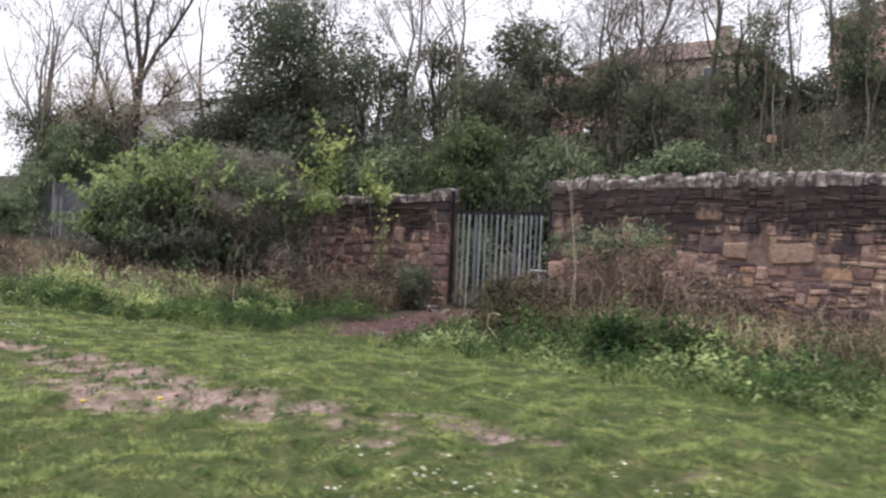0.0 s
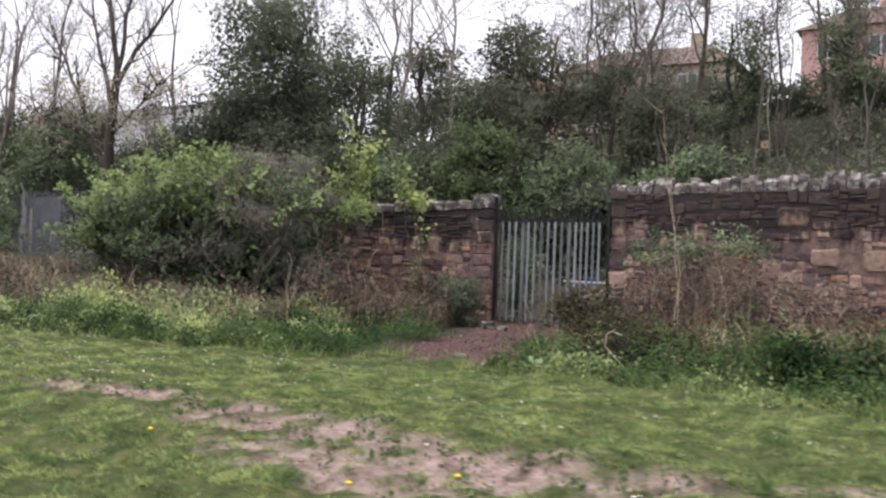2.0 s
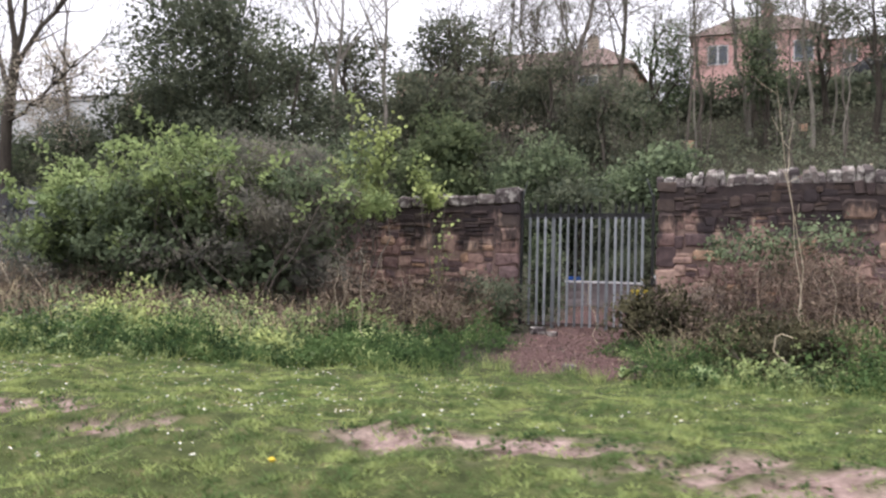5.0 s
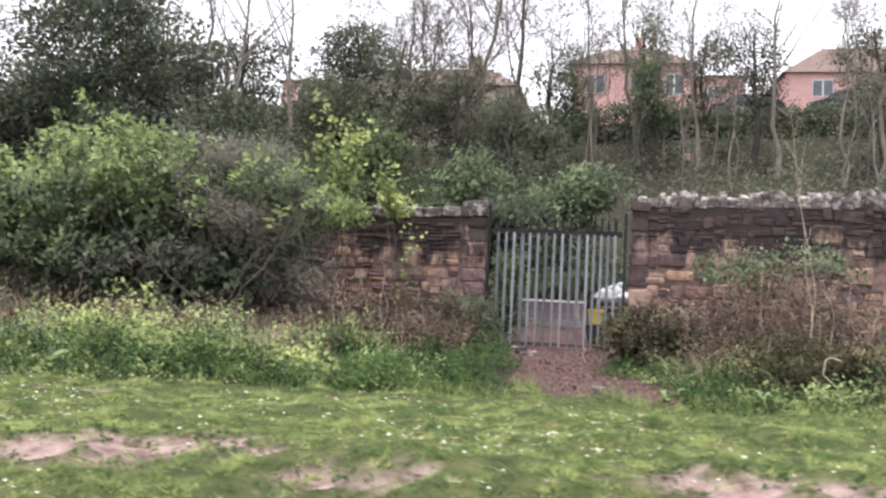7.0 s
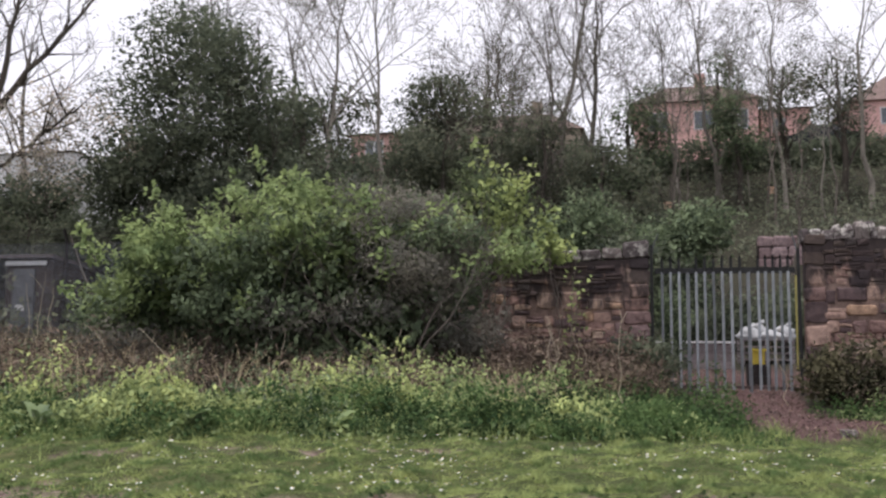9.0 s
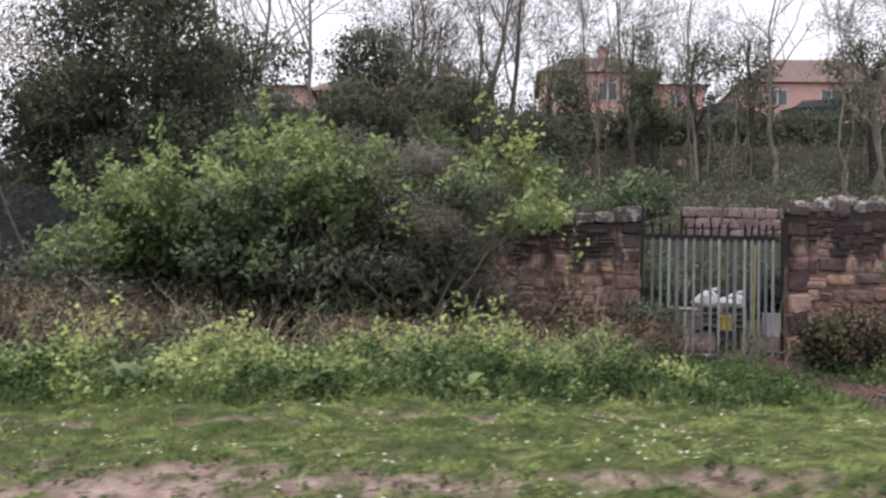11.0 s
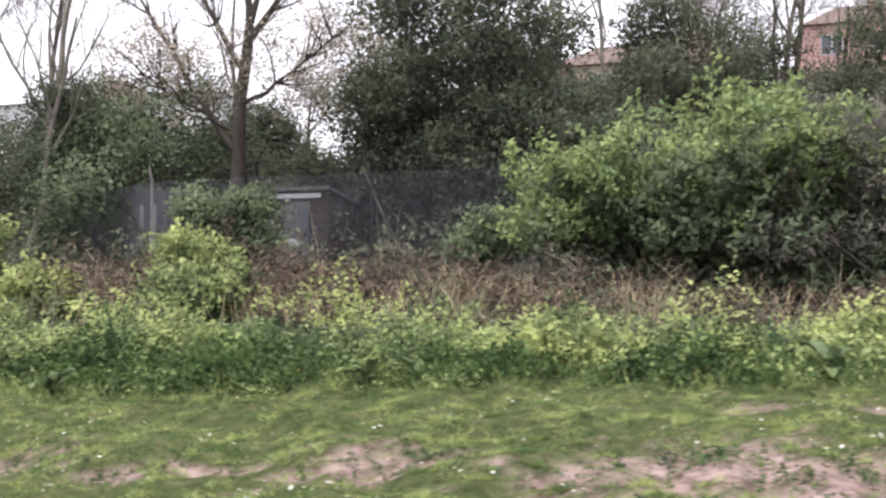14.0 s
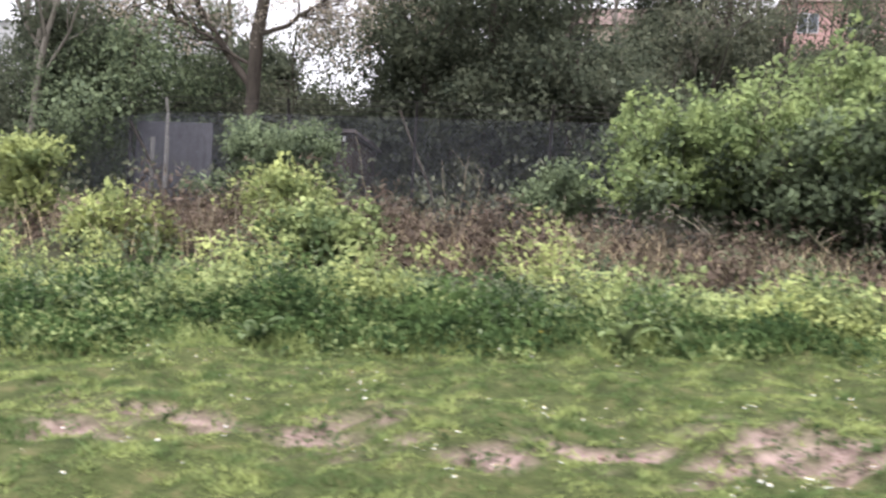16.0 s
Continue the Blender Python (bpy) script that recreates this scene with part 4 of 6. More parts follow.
def build_shoots():
    """Long arching bramble and hawthorn shoots that stand out of the thicket."""
    r = np.random.default_rng(58)
    root = thing("bramble_shoots", None, None, "arching leafy shoots rising out of the thicket", "shrub")
    g, c = Geo(), Geo()
    for i in range(190):
        x0, y0, z0 = r.uniform(-20.6, -14.0), r.uniform(11.9, 14.4), r.uniform(1.5, 3.0)
        z0 -= 0.16 * max(0, -16.6 - x0)
        if x0 > -15.6 and i % 3:
            continue
        d = np.array([r.normal() * 0.6, r.normal() * 0.3 - 0.2, 1.0])
        t = np.linspace(0, 1, 8)
        L = r.uniform(0.5, 1.5) * (1.5 if i % 5 == 0 else 1)
        pts = np.array([x0, y0, z0]) + (t * L)[:, None] * unit(d) + (t ** 2)[:, None] * np.array([r.normal() * 0.3, -0.2, -0.35]) * L
        g.tube(pts, np.linspace(0.008, 0.003, 8), 3)
        p = np.repeat(pts[2:], 9, 0) + r.normal(size=(54, 3)) * 0.06
        add_leaves(c, p, 0.11, r, out=np.tile([0, -0.2, 0.5], (54, 1)))
    tagged(part("shoot_wood", g, bark_mat, root), kind="stuff")
    part("foliage", c, fresh_leaf, root)


build_shoots()


def sapling(x, y, low, top, seed, stems=4, wide=0.35, n=26, size=0.11, lean=0.0):
    """Upright shoots with leaves in loose whorls along them."""
    r = np.random.default_rng(seed)
    z = float(gz(x, y)) - 0.05
    root = thing("sapling", None, None, "young sapling with fresh yellow-green leaves by the wall", "sapling", at=(x, y, z))
    g, c = Geo(), Geo()
    for i in range(stems):
        h = (top - z) * (1 if i == 0 else r.uniform(0.7, 0.97))
        t = np.linspace(0, 1, 9)
        o = r.normal(size=2) * wide * 0.6
        pts = np.stack([o[0] * t + lean * t ** 2 + r.normal(size=9) * 0.03, o[1] * 0.5 * t + r.normal(size=9) * 0.03, h * t], 1)
        g.tube(pts, np.linspace(0.014, 0.004, 9), 5)
        for f in np.linspace((low - z) / h, 1.0, 9):
            q = np.array([np.interp(f, t, pts[:, k]) for k in range(3)])
            a = r.uniform(0, 6.28)
            e = q + np.array([math.cos(a), math.sin(a) * 0.6, 0.5]) * wide * r.uniform(0.3, 1.0) * (1.15 - f * 0.8)
            g.tube([q, (q + e) / 2 + np.array([0, 0, 0.02]), e], [0.005, 0.004, 0.003], 3)
            leaf_at = np.concatenate([e + r.normal(size=(n, 3)) * 0.1, q + r.normal(size=(n // 3, 3)) * 0.06])
            add_leaves(c, leaf_at, size, r, width=0.75, out=np.tile([0.0, -0.3, 0.5], (len(leaf_at), 1)))
    part("stem", g, bark_mat, root, smooth=True)
    part("foliage", c, yellow_leaf, root)


sapling(-13.85, 14.6, 2.2, 4.3, 61, 6, 0.5, 12, 0.115)
sapling(-12.7, 15.45, 2.55, 3.2, 62, 3, 0.6, 10, 0.115)
sapling(-12.7, 15.2, 0.7, 2.6, 63, 2, 0.22, 4, 0.08)


# ---------- weeds on the verge ----------
def verge_front(x):
    """Where the mown grass ends."""
    return np.interp(x, [-40, -24, -21.3, -19, -16, -12.5, -10.2, -9.9, -8.1, -7.8, -5.5, -3.8, -1.5, 4], [4.6, 5.1, 5.75, 6.3, 6.6, 7.4, 8.8, 10.5, 10.5, 10.0, 9.0, 8.0, 7.1, 6.4])


def plants(g, n, x0, x1, near, far, tall, wide, r, leaf=0.075, per=14, seed=0, power=1.2, side=1.0, level=-0.4):
    """Low domed plants scattered behind the grass edge, in uneven drifts."""
    x = r.uniform(x0, x1, n)
    dy = near + (far - near) * r.random(n) ** power
    y = verge_front(x) + dy
    q = np.stack([x, y, 0 * x], 1)
    field = lump(q * np.array([0.8, 1.3, 1]), 1.5, 7)
    keep = (field * side > level + 0.22 * r.normal(size=n)) & (litter(x, y) < 0.3)
    x, y, q, dy = x[keep], y[keep], q[keep], dy[keep]
    k = len(x)
    R = wide * r.uniform(0.5, 1.5, k)
    H = tall * r.uniform(0.3, 1.6, k) * np.clip(0.75 + 1.1 * lump(q, 1.3, seed + 1), 0.25, 2.1) * np.clip(0.35 + dy / 0.8, 0.35, 1)
    rho, a = np.sqrt(r.random((k, per))), r.uniform(0, 6.283, (k, per))
    px, py = x[:, None] + R[:, None] * rho * np.cos(a), y[:, None] + R[:, None] * rho * np.sin(a)
    pz = gz(px, py) + H[:, None] * (1 - 0.55 * rho ** 2) * r.random((k, per)) ** 0.45
    p = np.stack([px, py, pz], -1).reshape(-1, 3)
    out = np.stack([np.cos(a) * rho, np.sin(a) * rho, 0.2 + 0.9 * (pz - gz(px, py)) / (H[:, None] + 0.01)], -1).reshape(-1, 3)
    sprigs(g, p, out, leaf * 0.85, r, 5, leaf * 0.9, up=1.1)


def build_verge():
    r = np.random.default_rng(91)
    for name, x0, x1, near, far, tall, wide, mat, n, leaf, label, side, level in (
            ("verge_weeds", -34, -11.2, 0.35, 1.9, 0.2, 0.34, verge_leaf, 620, 0.07, "bright green weeds and bramble leaves along the verge", 1.0, 0.0),
            ("verge_weeds", -34, -20.5, 0.8, 3.2, 0.36, 0.3, lime_leaf, 340, 0.07, "tall yellow-green weeds on the verge", 1.0, 0.1),
            ("verge_weeds", -19, -11.5, 0.4, 1.8, 0.26, 0.3, lime_leaf, 340, 0.068, "yellow-green weeds on the verge", 1.0, 0.15),
            ("verge_weeds", -15, -10.8, 0.3, 4.4, 0.3, 0.3, verge_leaf, 190, 0.065, "bright green weeds beside the path", 1.0, 0.0),
            ("nettles", -13.5, -10.3, 0.0, 4.2, 0.22, 0.3, nettle_leaf, 300, 0.055, "dark green nettles beside the path", -1.0, -0.6),
            ("nettles", -34, -11.0, -0.1, 1.0, 0.24, 0.3, nettle_leaf, 850, 0.062, "dark green nettles at the edge of the grass", -1.0, -0.25),
            ("brambles", -34, -13.0, 0.4, 2.4, 0.24, 0.36, bush_leaf, 240, 0.055, "dull green brambles running through the verge", -1.0, -0.15),
            ("brambles", -32, -14.0, 2.6, 5.6, 0.3, 0.4, bush_leaf, 120, 0.06, "dull green brambles growing through dead bracken", 1.0, -0.3),
            ("low_weeds", -34, -11.0, -0.25, 1.2, 0.12, 0.3, verge_leaf, 330, 0.05, "low green weeds at the edge of the grass", 1.0, -1.2),
            ("nettles", -8.6, 4, 0.0, 3.6, 0.3, 0.42, nettle_leaf, 640, 0.06, "dark nettles and brambles below the wall", -1.0, 0.05),
            ("brambles", -8.8, 4, 0.8, 5.6, 0.34, 0.45, bramble_leaf, 330, 0.06, "low tangled brambles at the foot of the wall", -1.0, -0.15),
            ("verge_weeds", -8.6, 4, -0.1, 2.6, 0.3, 0.3, verge_leaf, 110, 0.065, "green weeds below the wall", 1.0, 0.0),
            ("low_weeds", -8.6, 4, -0.2, 3.0, 0.14, 0.35, verge_leaf, 130, 0.05, "low green weeds at the edge of the grass", 1.0, -1.2)):
        g = Geo()
        plants(g, n, x0, x1, near, far, tall, wide, r, leaf, 13 if name == "low_weeds" else 22, len(label) + n, 1.2, side, level)
        thing(name, g, mat, label, "weeds", kind="stuff")
    g = Geo()
    n = 15000
    x = r.uniform(-30, 4, n)
    y = verge_front(x) + r.normal(size=n) * 0.22 + 0.05
    k = litter(x, y) < 0.4
    x, y = x[k], y[k]
    h = 0.16 * r.uniform(0.4, 1.4, len(x))
    a = r.uniform(0, 6.283, len(x))
    base = np.stack([x, y, gz(x, y) - 0.01], 1)
    side = np.stack([np.cos(a), np.sin(a), 0 * a], 1) * 0.005
    tip = base + np.stack([r.normal(size=len(x)) * 0.5, r.normal(size=len(x)) * 0.5, np.ones(len(x))], 1) * h[:, None]
    g.add(np.stack([base - side, base + side, tip], 1).reshape(-1, 3), np.arange(3 * len(x)).reshape(-1, 3))
    thing("long_grass", g, grass_mat, "longer uncut grass along the verge", "grass", kind="stuff")


build_verge()


def build_bracken():
    """Collapsed brown bracken and bramble on the left verge and the heap before the right wall."""
    r = np.random.default_rng(17)
    g = Geo()
    for x0, x1, y0, y1, tall, n in ((-33, -15.5, 8.6, 13.0, 0.52, 8000), (-26, -17, 8.6, 12.0, 0.78, 5000), (-13.6, -11.1, 12.0, 15.8, 0.8, 3500), (-16, -12.5, 10.0, 12.5, 0.45, 3000), (-8.4, 3.5, 13.2, 15.9, 0.6, 3400)):
        x, y = r.uniform(x0, x1, n), r.uniform(y0, y1, n)
        q = np.stack([x, y, 0 * x], 1)
        z = gz(x, y) + tall * (0.55 + 0.65 * lump(q, 1.6, 18)) * r.random(n) ** 0.5
        sel = lump(q, 2.2, 19) > -0.5 + 0.3 * r.normal(size=n)
        sprigs(g, np.stack([x, y, z], 1)[sel], (r.normal(size=(n, 3)) * np.array([1, 0.6, 0.35]))[sel], 0.12, r, 5, 0.1, width=0.15, up=0.3)
    thing("dead_bracken", g, bracken_mat, "collapsed brown bracken and dead grass", "bracken", kind="stuff")
    h = thing("dead_bramble_heap", None, None, "heap of dead brown bramble stems before the wall", "bramble")
    g = Geo()
    for i in range(150):
        a = r.uniform(0, 6.28)
        cx, cy = -6.2 + r.normal() * 0.55, 14.6 + r.normal() * 0.3
        top = r.uniform(0.4, 1.75)
        ex, ey = cx + math.cos(a) * r.uniform(0.4, 1.5), cy - abs(math.sin(a)) * r.uniform(0.3, 1.7)
        t = np.linspace(0, 1, 6)
        pts = np.stack([cx + (ex - cx) * t, cy + (ey - cy) * t, top * (1 - t ** 2) + (gz(ex, ey) + 0.05) * t ** 2 + 0.3 * t * (1 - t)], 1) + r.normal(size=(6, 3)) * 0.07
        g.tube(pts, np.linspace(0.007, 0.003, 6), 3)
    tagged(part("stem_tangle", g, dry_mat, h), kind="stuff")
    g = Geo()
    p, d = blob_points(2500, [(-6.3, 14.6, 0.75, 1.0, 0.8, 0.85), (-4.9, 14.5, 0.5, 1.4, 0.8, 0.55), (-7.5, 14.3, 0.4, 0.8, 0.8, 0.5)], r, 0.3, 0.7, 6)
    sprigs(g, p, d, 0.08, r, 5, 0.13, width=0.35)
    part("dead_foliage", g, bracken_mat, h)
    g = Geo()
    p, d = blob_points(420, [(-6.9, 14.4, 1.5, 0.6, 0.5, 0.25), (-5.8, 14.3, 1.65, 0.6, 0.5, 0.22)], r, 0.4, 0.7, 9)
    sprigs(g, p, d, 0.08, r, 5, 0.12)
    part("live_foliage", g, bush_leaf, h)


build_bracken()


def build_straw():
    """Bleached dry grass standing in the bracken and below the wall."""
    r = np.random.default_rng(29)
    g = Geo()
    for x0, x1, y0, y1, n in ((-30, -12, 8.2, 12.5, 5500), (-13.8, -11.2, 12.5, 15.7, 2500), (-8, 3.5, 11.5, 15.6, 6000)):
        x, y = r.uniform(x0, x1, n), r.uniform(y0, y1, n)
        q = np.stack([x, y, 0 * x], 1)
        k = lump(q, 1.1, 30) > 0.1 + 0.3 * r.normal(size=n)
        x, y = x[k], y[k]
        m = len(x)
        base = np.stack([x, y, gz(x, y)], 1)
        bend = np.stack([r.normal(size=m) * 0.35, r.normal(size=m) * 0.3, np.ones(m)], 1) * r.uniform(0.3, 0.75, (m, 1))
        a = r.uniform(0, 6.283, m)
        side = np.stack([np.cos(a), np.sin(a), 0 * a], 1) * 0.005
        g.add(np.stack([base - side, base + side, base + bend * 0.6 + side * 0.7, base + bend * 0.6 - side * 0.7], 1).reshape(-1, 3), np.arange(4 * m).reshape(-1, 4))
        tip = base + bend * np.array([1.35, 1.35, 0.9])
        g.add(np.stack([base + bend * 0.6 - side * 0.7, base + bend * 0.6 + side * 0.7, tip], 1).reshape(-1, 3), np.arange(3 * m).reshape(-1, 3))
    thing("dry_grass", g, foliage("dry_grass_blade", [(0.26, 0.2, 0.12), (0.42, 0.34, 0.21), (0.58, 0.5, 0.34)], 0.8, 0.15), "bleached dry grass among the weeds", "grass", kind="stuff")


build_straw()


# ---------- mown grass ----------
def build_grass():
    r = np.random.default_rng(40)
    for x0, x1, y0, y1, n, tall in ((-8, 1.5, 1.2, 2.4, 50000, 0.024), (-27, 3, 2.4, 7.0, 470000, 0.024), (-27, 4, 6.5, 10.6, 130000, 0.032)):
        each = 12
        cx, cy = r.uniform(x0, x1, n // each), r.uniform(y0, y1, n // each)
        ox, oy = r.normal(size=(n // each, each)) * 0.028, r.normal(size=(n // each, each)) * 0.028
        x, y = (cx[:, None] + ox).ravel(), (cy[:, None] + oy).ravel()
        fan = np.stack([ox.ravel(), oy.ravel()], 1) / 0.028
        big = np.repeat(r.uniform(0.55, 1.5, n // each), each)
        d = dirt(x, y)
        keep = (r.random(len(x)) > d * 0.97) & (y < verge_front(x) + 0.4) & (litter(x, y) < 0.5)
        x, y, d, fan, big = x[keep], y[keep], d[keep], fan[keep], big[keep]
        q = np.stack([x, y, 0 * x], 1)
        k = len(x)
        hollow = 0.6 * lump(q, 0.5, 41) + 0.6 * lump(q, 0.22, 42)
        tuft = np.clip(0.95 + 0.9 * hollow, 0.2, 2.0)
        h = tall * tuft * (0.5 + 0.5 * big) * (1 - 0.4 * d) * r.uniform(0.75, 1.2, k)
        a = r.uniform(0, 6.283, k)
        w = 0.005 * r.uniform(0.7, 1.5, k)
        base = np.stack([x, y, gz(x, y) - 0.035 * d - 0.005], 1)
        side = np.stack([np.cos(a), np.sin(a), 0 * a], 1) * w[:, None]
        lean = np.stack([r.normal(size=k) * 0.6 + fan[:, 0] * 0.6, r.normal(size=k) * 0.5 + fan[:, 1] * 0.5, np.ones(k)], 1) * h[:, None]
        v = np.stack([base - side, base + side, base + lean], 1).reshape(-1, 3)
        e, z0 = 0.05, gz(x, y)
        slope = unit(np.stack([(z0 - gz(x + e, y)) / e * 1.7, (z0 - gz(x, y + e)) / e * 1.7, np.ones(k)], 1))
        thing("grass", Geo().add(v, np.arange(3 * k).reshape(k, 3), 0, np.repeat(slope, 3, 0)), grass_mat, "short trodden grass with worn patches", "grass", kind="stuff")


build_grass()


# ---------- houses above ----------
brick_mat = surface("salmon_render", (0.68, 0.41, 0.37), (0.8, 0.51, 0.46), 2, 30, 0.9)
tan_mat = surface("tan_render", (0.42, 0.34, 0.27), (0.55, 0.46, 0.37), 2, 30, 0.9)
white_mat = surface("white_paint", (0.66, 0.66, 0.66), (0.82, 0.82, 0.82), 3, 30, 0.6)
roof_mat = surface("brown_roof_tiles", (0.13, 0.09, 0.08), (0.24, 0.17, 0.15), 3, 14, 0.85, stretch=(1, 1, 3))
glass_mat = surface("window_glass", (0.05, 0.06, 0.07), (0.1, 0.12, 0.14), 2, 10, 0.1, 0, 0.0, 0.8)


def house(x, y, w, d, eaves, ridge, wall, label, windows=(), chimney=None, hip=0.0):
    z = float(gz(x, y)) - 0.3
    root = thing("house", None, None, label, "house", at=(x, y, z))
    e, t = eaves - z, ridge - z
    part("wall", Geo().box((-w / 2, -d / 2, 0), (w / 2, d / 2, e)), wall, root)
    o = 0.35
    hx = w / 2 - hip
    v = [(-w / 2 - o, -d / 2 - o, e + 0.01), (w / 2 + o, -d / 2 - o, e + 0.01), (w / 2 + o, d / 2 + o, e + 0.01), (-w / 2 - o, d / 2 + o, e + 0.01), (-hx, 0, t), (hx, 0, t)]
    roof = part("roof", Geo().add(v, [(0, 1, 5, 4), (2, 3, 4, 5), (3, 2, 1, 0)]).add(v, [(1, 2, 5), (3, 0, 4)]), roof_mat, root)
    if chimney is not None:
        part("chimney", Geo().box((chimney - 0.4, -0.3, t - 0.5), (chimney + 0.4, 0.3, t + 0.9)), wall, roof)
    for wx, wz, ww, wh in windows:
        win = part("window", Geo().box((wx - ww / 2, -d / 2 - 0.05, wz - z), (wx + ww / 2, -d / 2 + 0.02, wz - z + wh)), white_mat, root)
        for s in (-1, 1):
            part("pane", Geo().box((wx + s * ww / 4 - ww / 4 + 0.07, -d / 2 - 0.06, wz - z + 0.08), (wx + s * ww / 4 + ww / 4 - 0.07, -d / 2 - 0.04, wz - z + wh - 0.08)), glass_mat, win)


house(-22.3, 62, 13, 8, 15.4, 17.7, tan_mat, "tan rendered house with a brown tiled roof", ((-3, 13.6, 1.4, 1.2), (3.5, 13.6, 1.4, 1.2)), 3.0, 2.5)
house(-7.8, 66, 8.6, 8, 18.0, 20.3, brick_mat, "salmon-pink house with a brown tiled roof and chimney", ((-2.6, 15.9, 1.4, 1.4), (0.6, 15.9, 1.4, 1.4), (3.0, 15.8, 1.3, 1.5)), 0.6, 2.4)
house(-1.2, 68, 3.4, 6, 17.9, 18.6, brick_mat, "low pink rendered annexe beside a house", ((-0.5, 16.2, 0.9, 1.0),), None, 1.2)
house(9.8, 70, 12.4, 8, 18.4, 21.4, brick_mat, "salmon-pink house with a brown tiled roof", ((-3.6, 16.6, 1.5, 1.3), (0.4, 16.6, 1.5, 1.3), (3.4, 16.6, 1.5, 1.3)), None, 3.4)
house(-28.2, 52, 2.8, 5, 13.6, 14.3, brick_mat, "small pink house seen between the trees", ((0.2, 12.0, 1.2, 1.2),), None, 0.6)
house(-72, 62, 30, 8, 15.7, 16.3, white_mat, "white rendered building beyond the trees", ((-2.5, 12.6, 1.6, 1.2), (2.5, 12.6, 1.6, 1.2)), None, 2.0)


# ---------- shed and fence by the wood ----------
shed_wood = surface("dark_weatherboard", (0.05, 0.04, 0.036), (0.12, 0.095, 0.082), 6, 40, 0.9, stretch=(0.3, 1, 2), vary=0.3)
grey_door = surface("grey_painted_door", (0.1, 0.105, 0.11), (0.17, 0.175, 0.18), 3, 30, 0.7)
felt_mat = surface("roofing_felt", (0.1, 0.085, 0.085), (0.2, 0.17, 0.17), 4, 50, 0.95)
wire_mat = surface("fence_wire", (0.14, 0.147, 0.172), (0.26, 0.27, 0.31), 6, 30, 0.6, 0.3)
post_mat = surface("weathered_concrete", (0.3, 0.28, 0.26), (0.46, 0.44, 0.41), 6, 60, 0.9)
rust_mat = surface("dark_iron", (0.03, 0.028, 0.028), (0.07, 0.06, 0.055), 6, 60, 0.7, 0.4)


# tone of the added sheet that stands in for mesh seen at a slant
sheet_mat = surface("dense_mesh_tone", (0.08, 0.078, 0.09), (0.14, 0.135, 0.152), 3, 30, 0.8, stretch=(3, 1, 0.4))


def build_shed():
    x0, x1, y0, y1, z0, z1 = -28.9, -27.35, 20.0, 21.8, 0.85, 3.05
    shed = thing("garden_shed", None, None, "small dark weatherboarded shed with a grey door and white fascia", "shed")
    part("body", Geo().box((x0, y0, z0), (x1, y1, z1)), shed_wood, shed)
    board = Geo().box((0, 0, 0), (x1 - x0, 0.018, 0.125)).mesh("board", shed_wood)
    side = Geo().box((0, 0, 0), (0.018, y1 - y0, 0.125)).mesh("board", shed_wood)
    z = z0
    while z < z1 - 0.25:
        b = part("board", board, None, shed)
        b.location, b.rotation_euler = (x0, y0 - 0.03, z), (radians(-7), 0, 0)
        b = part("board", side, None, shed)
        b.location, b.rotation_euler = (x1 + 0.006, y0, z), (0, radians(-7), 0)
        z += 0.135
    door = part("door", Geo().box((x0 + 0.3, y0 - 0.085, z0), (x0 + 1.0, y0 - 0.045, z1 - 0.3)), grey_door, shed, "grey painted door")
    part("notice", Geo().box((x0 + 0.42, y0 - 0.092, z0 + 0.72), (x0 + 0.72, y0 - 0.087, z0 + 0.9)), white_mat, door, "white paper notice")
    part("handle", Geo().box((x0 + 0.9, y0 - 0.12, z0 + 0.95), (x0 + 0.94, y0 - 0.085, z0 + 1.1)), rust_mat, door)
    part("fascia", Geo().box((x0 + 0.02, y0 - 0.09, z1 - 0.2), (x0 + 1.35, y0 - 0.04, z1 - 0.08)), white_mat, shed, "white fascia board")
    v = [(x0 - 0.12, y0 - 0.2, z1), (x1 + 0.12, y0 - 0.2, z1), (x1 + 0.12, y1 + 0.15, z1 - 0.3), (x0 - 0.12, y1 + 0.15, z1 - 0.3)]
    v += [(a, b, c + 0.09) for a, b, c in v]
    part("roof", Geo().add(v, [(3, 2, 1, 0), (4, 5, 6, 7), (0, 1, 5, 4), (1, 2, 6, 5), (2, 3, 7, 6), (3, 0, 4, 7)]), felt_mat, shed)


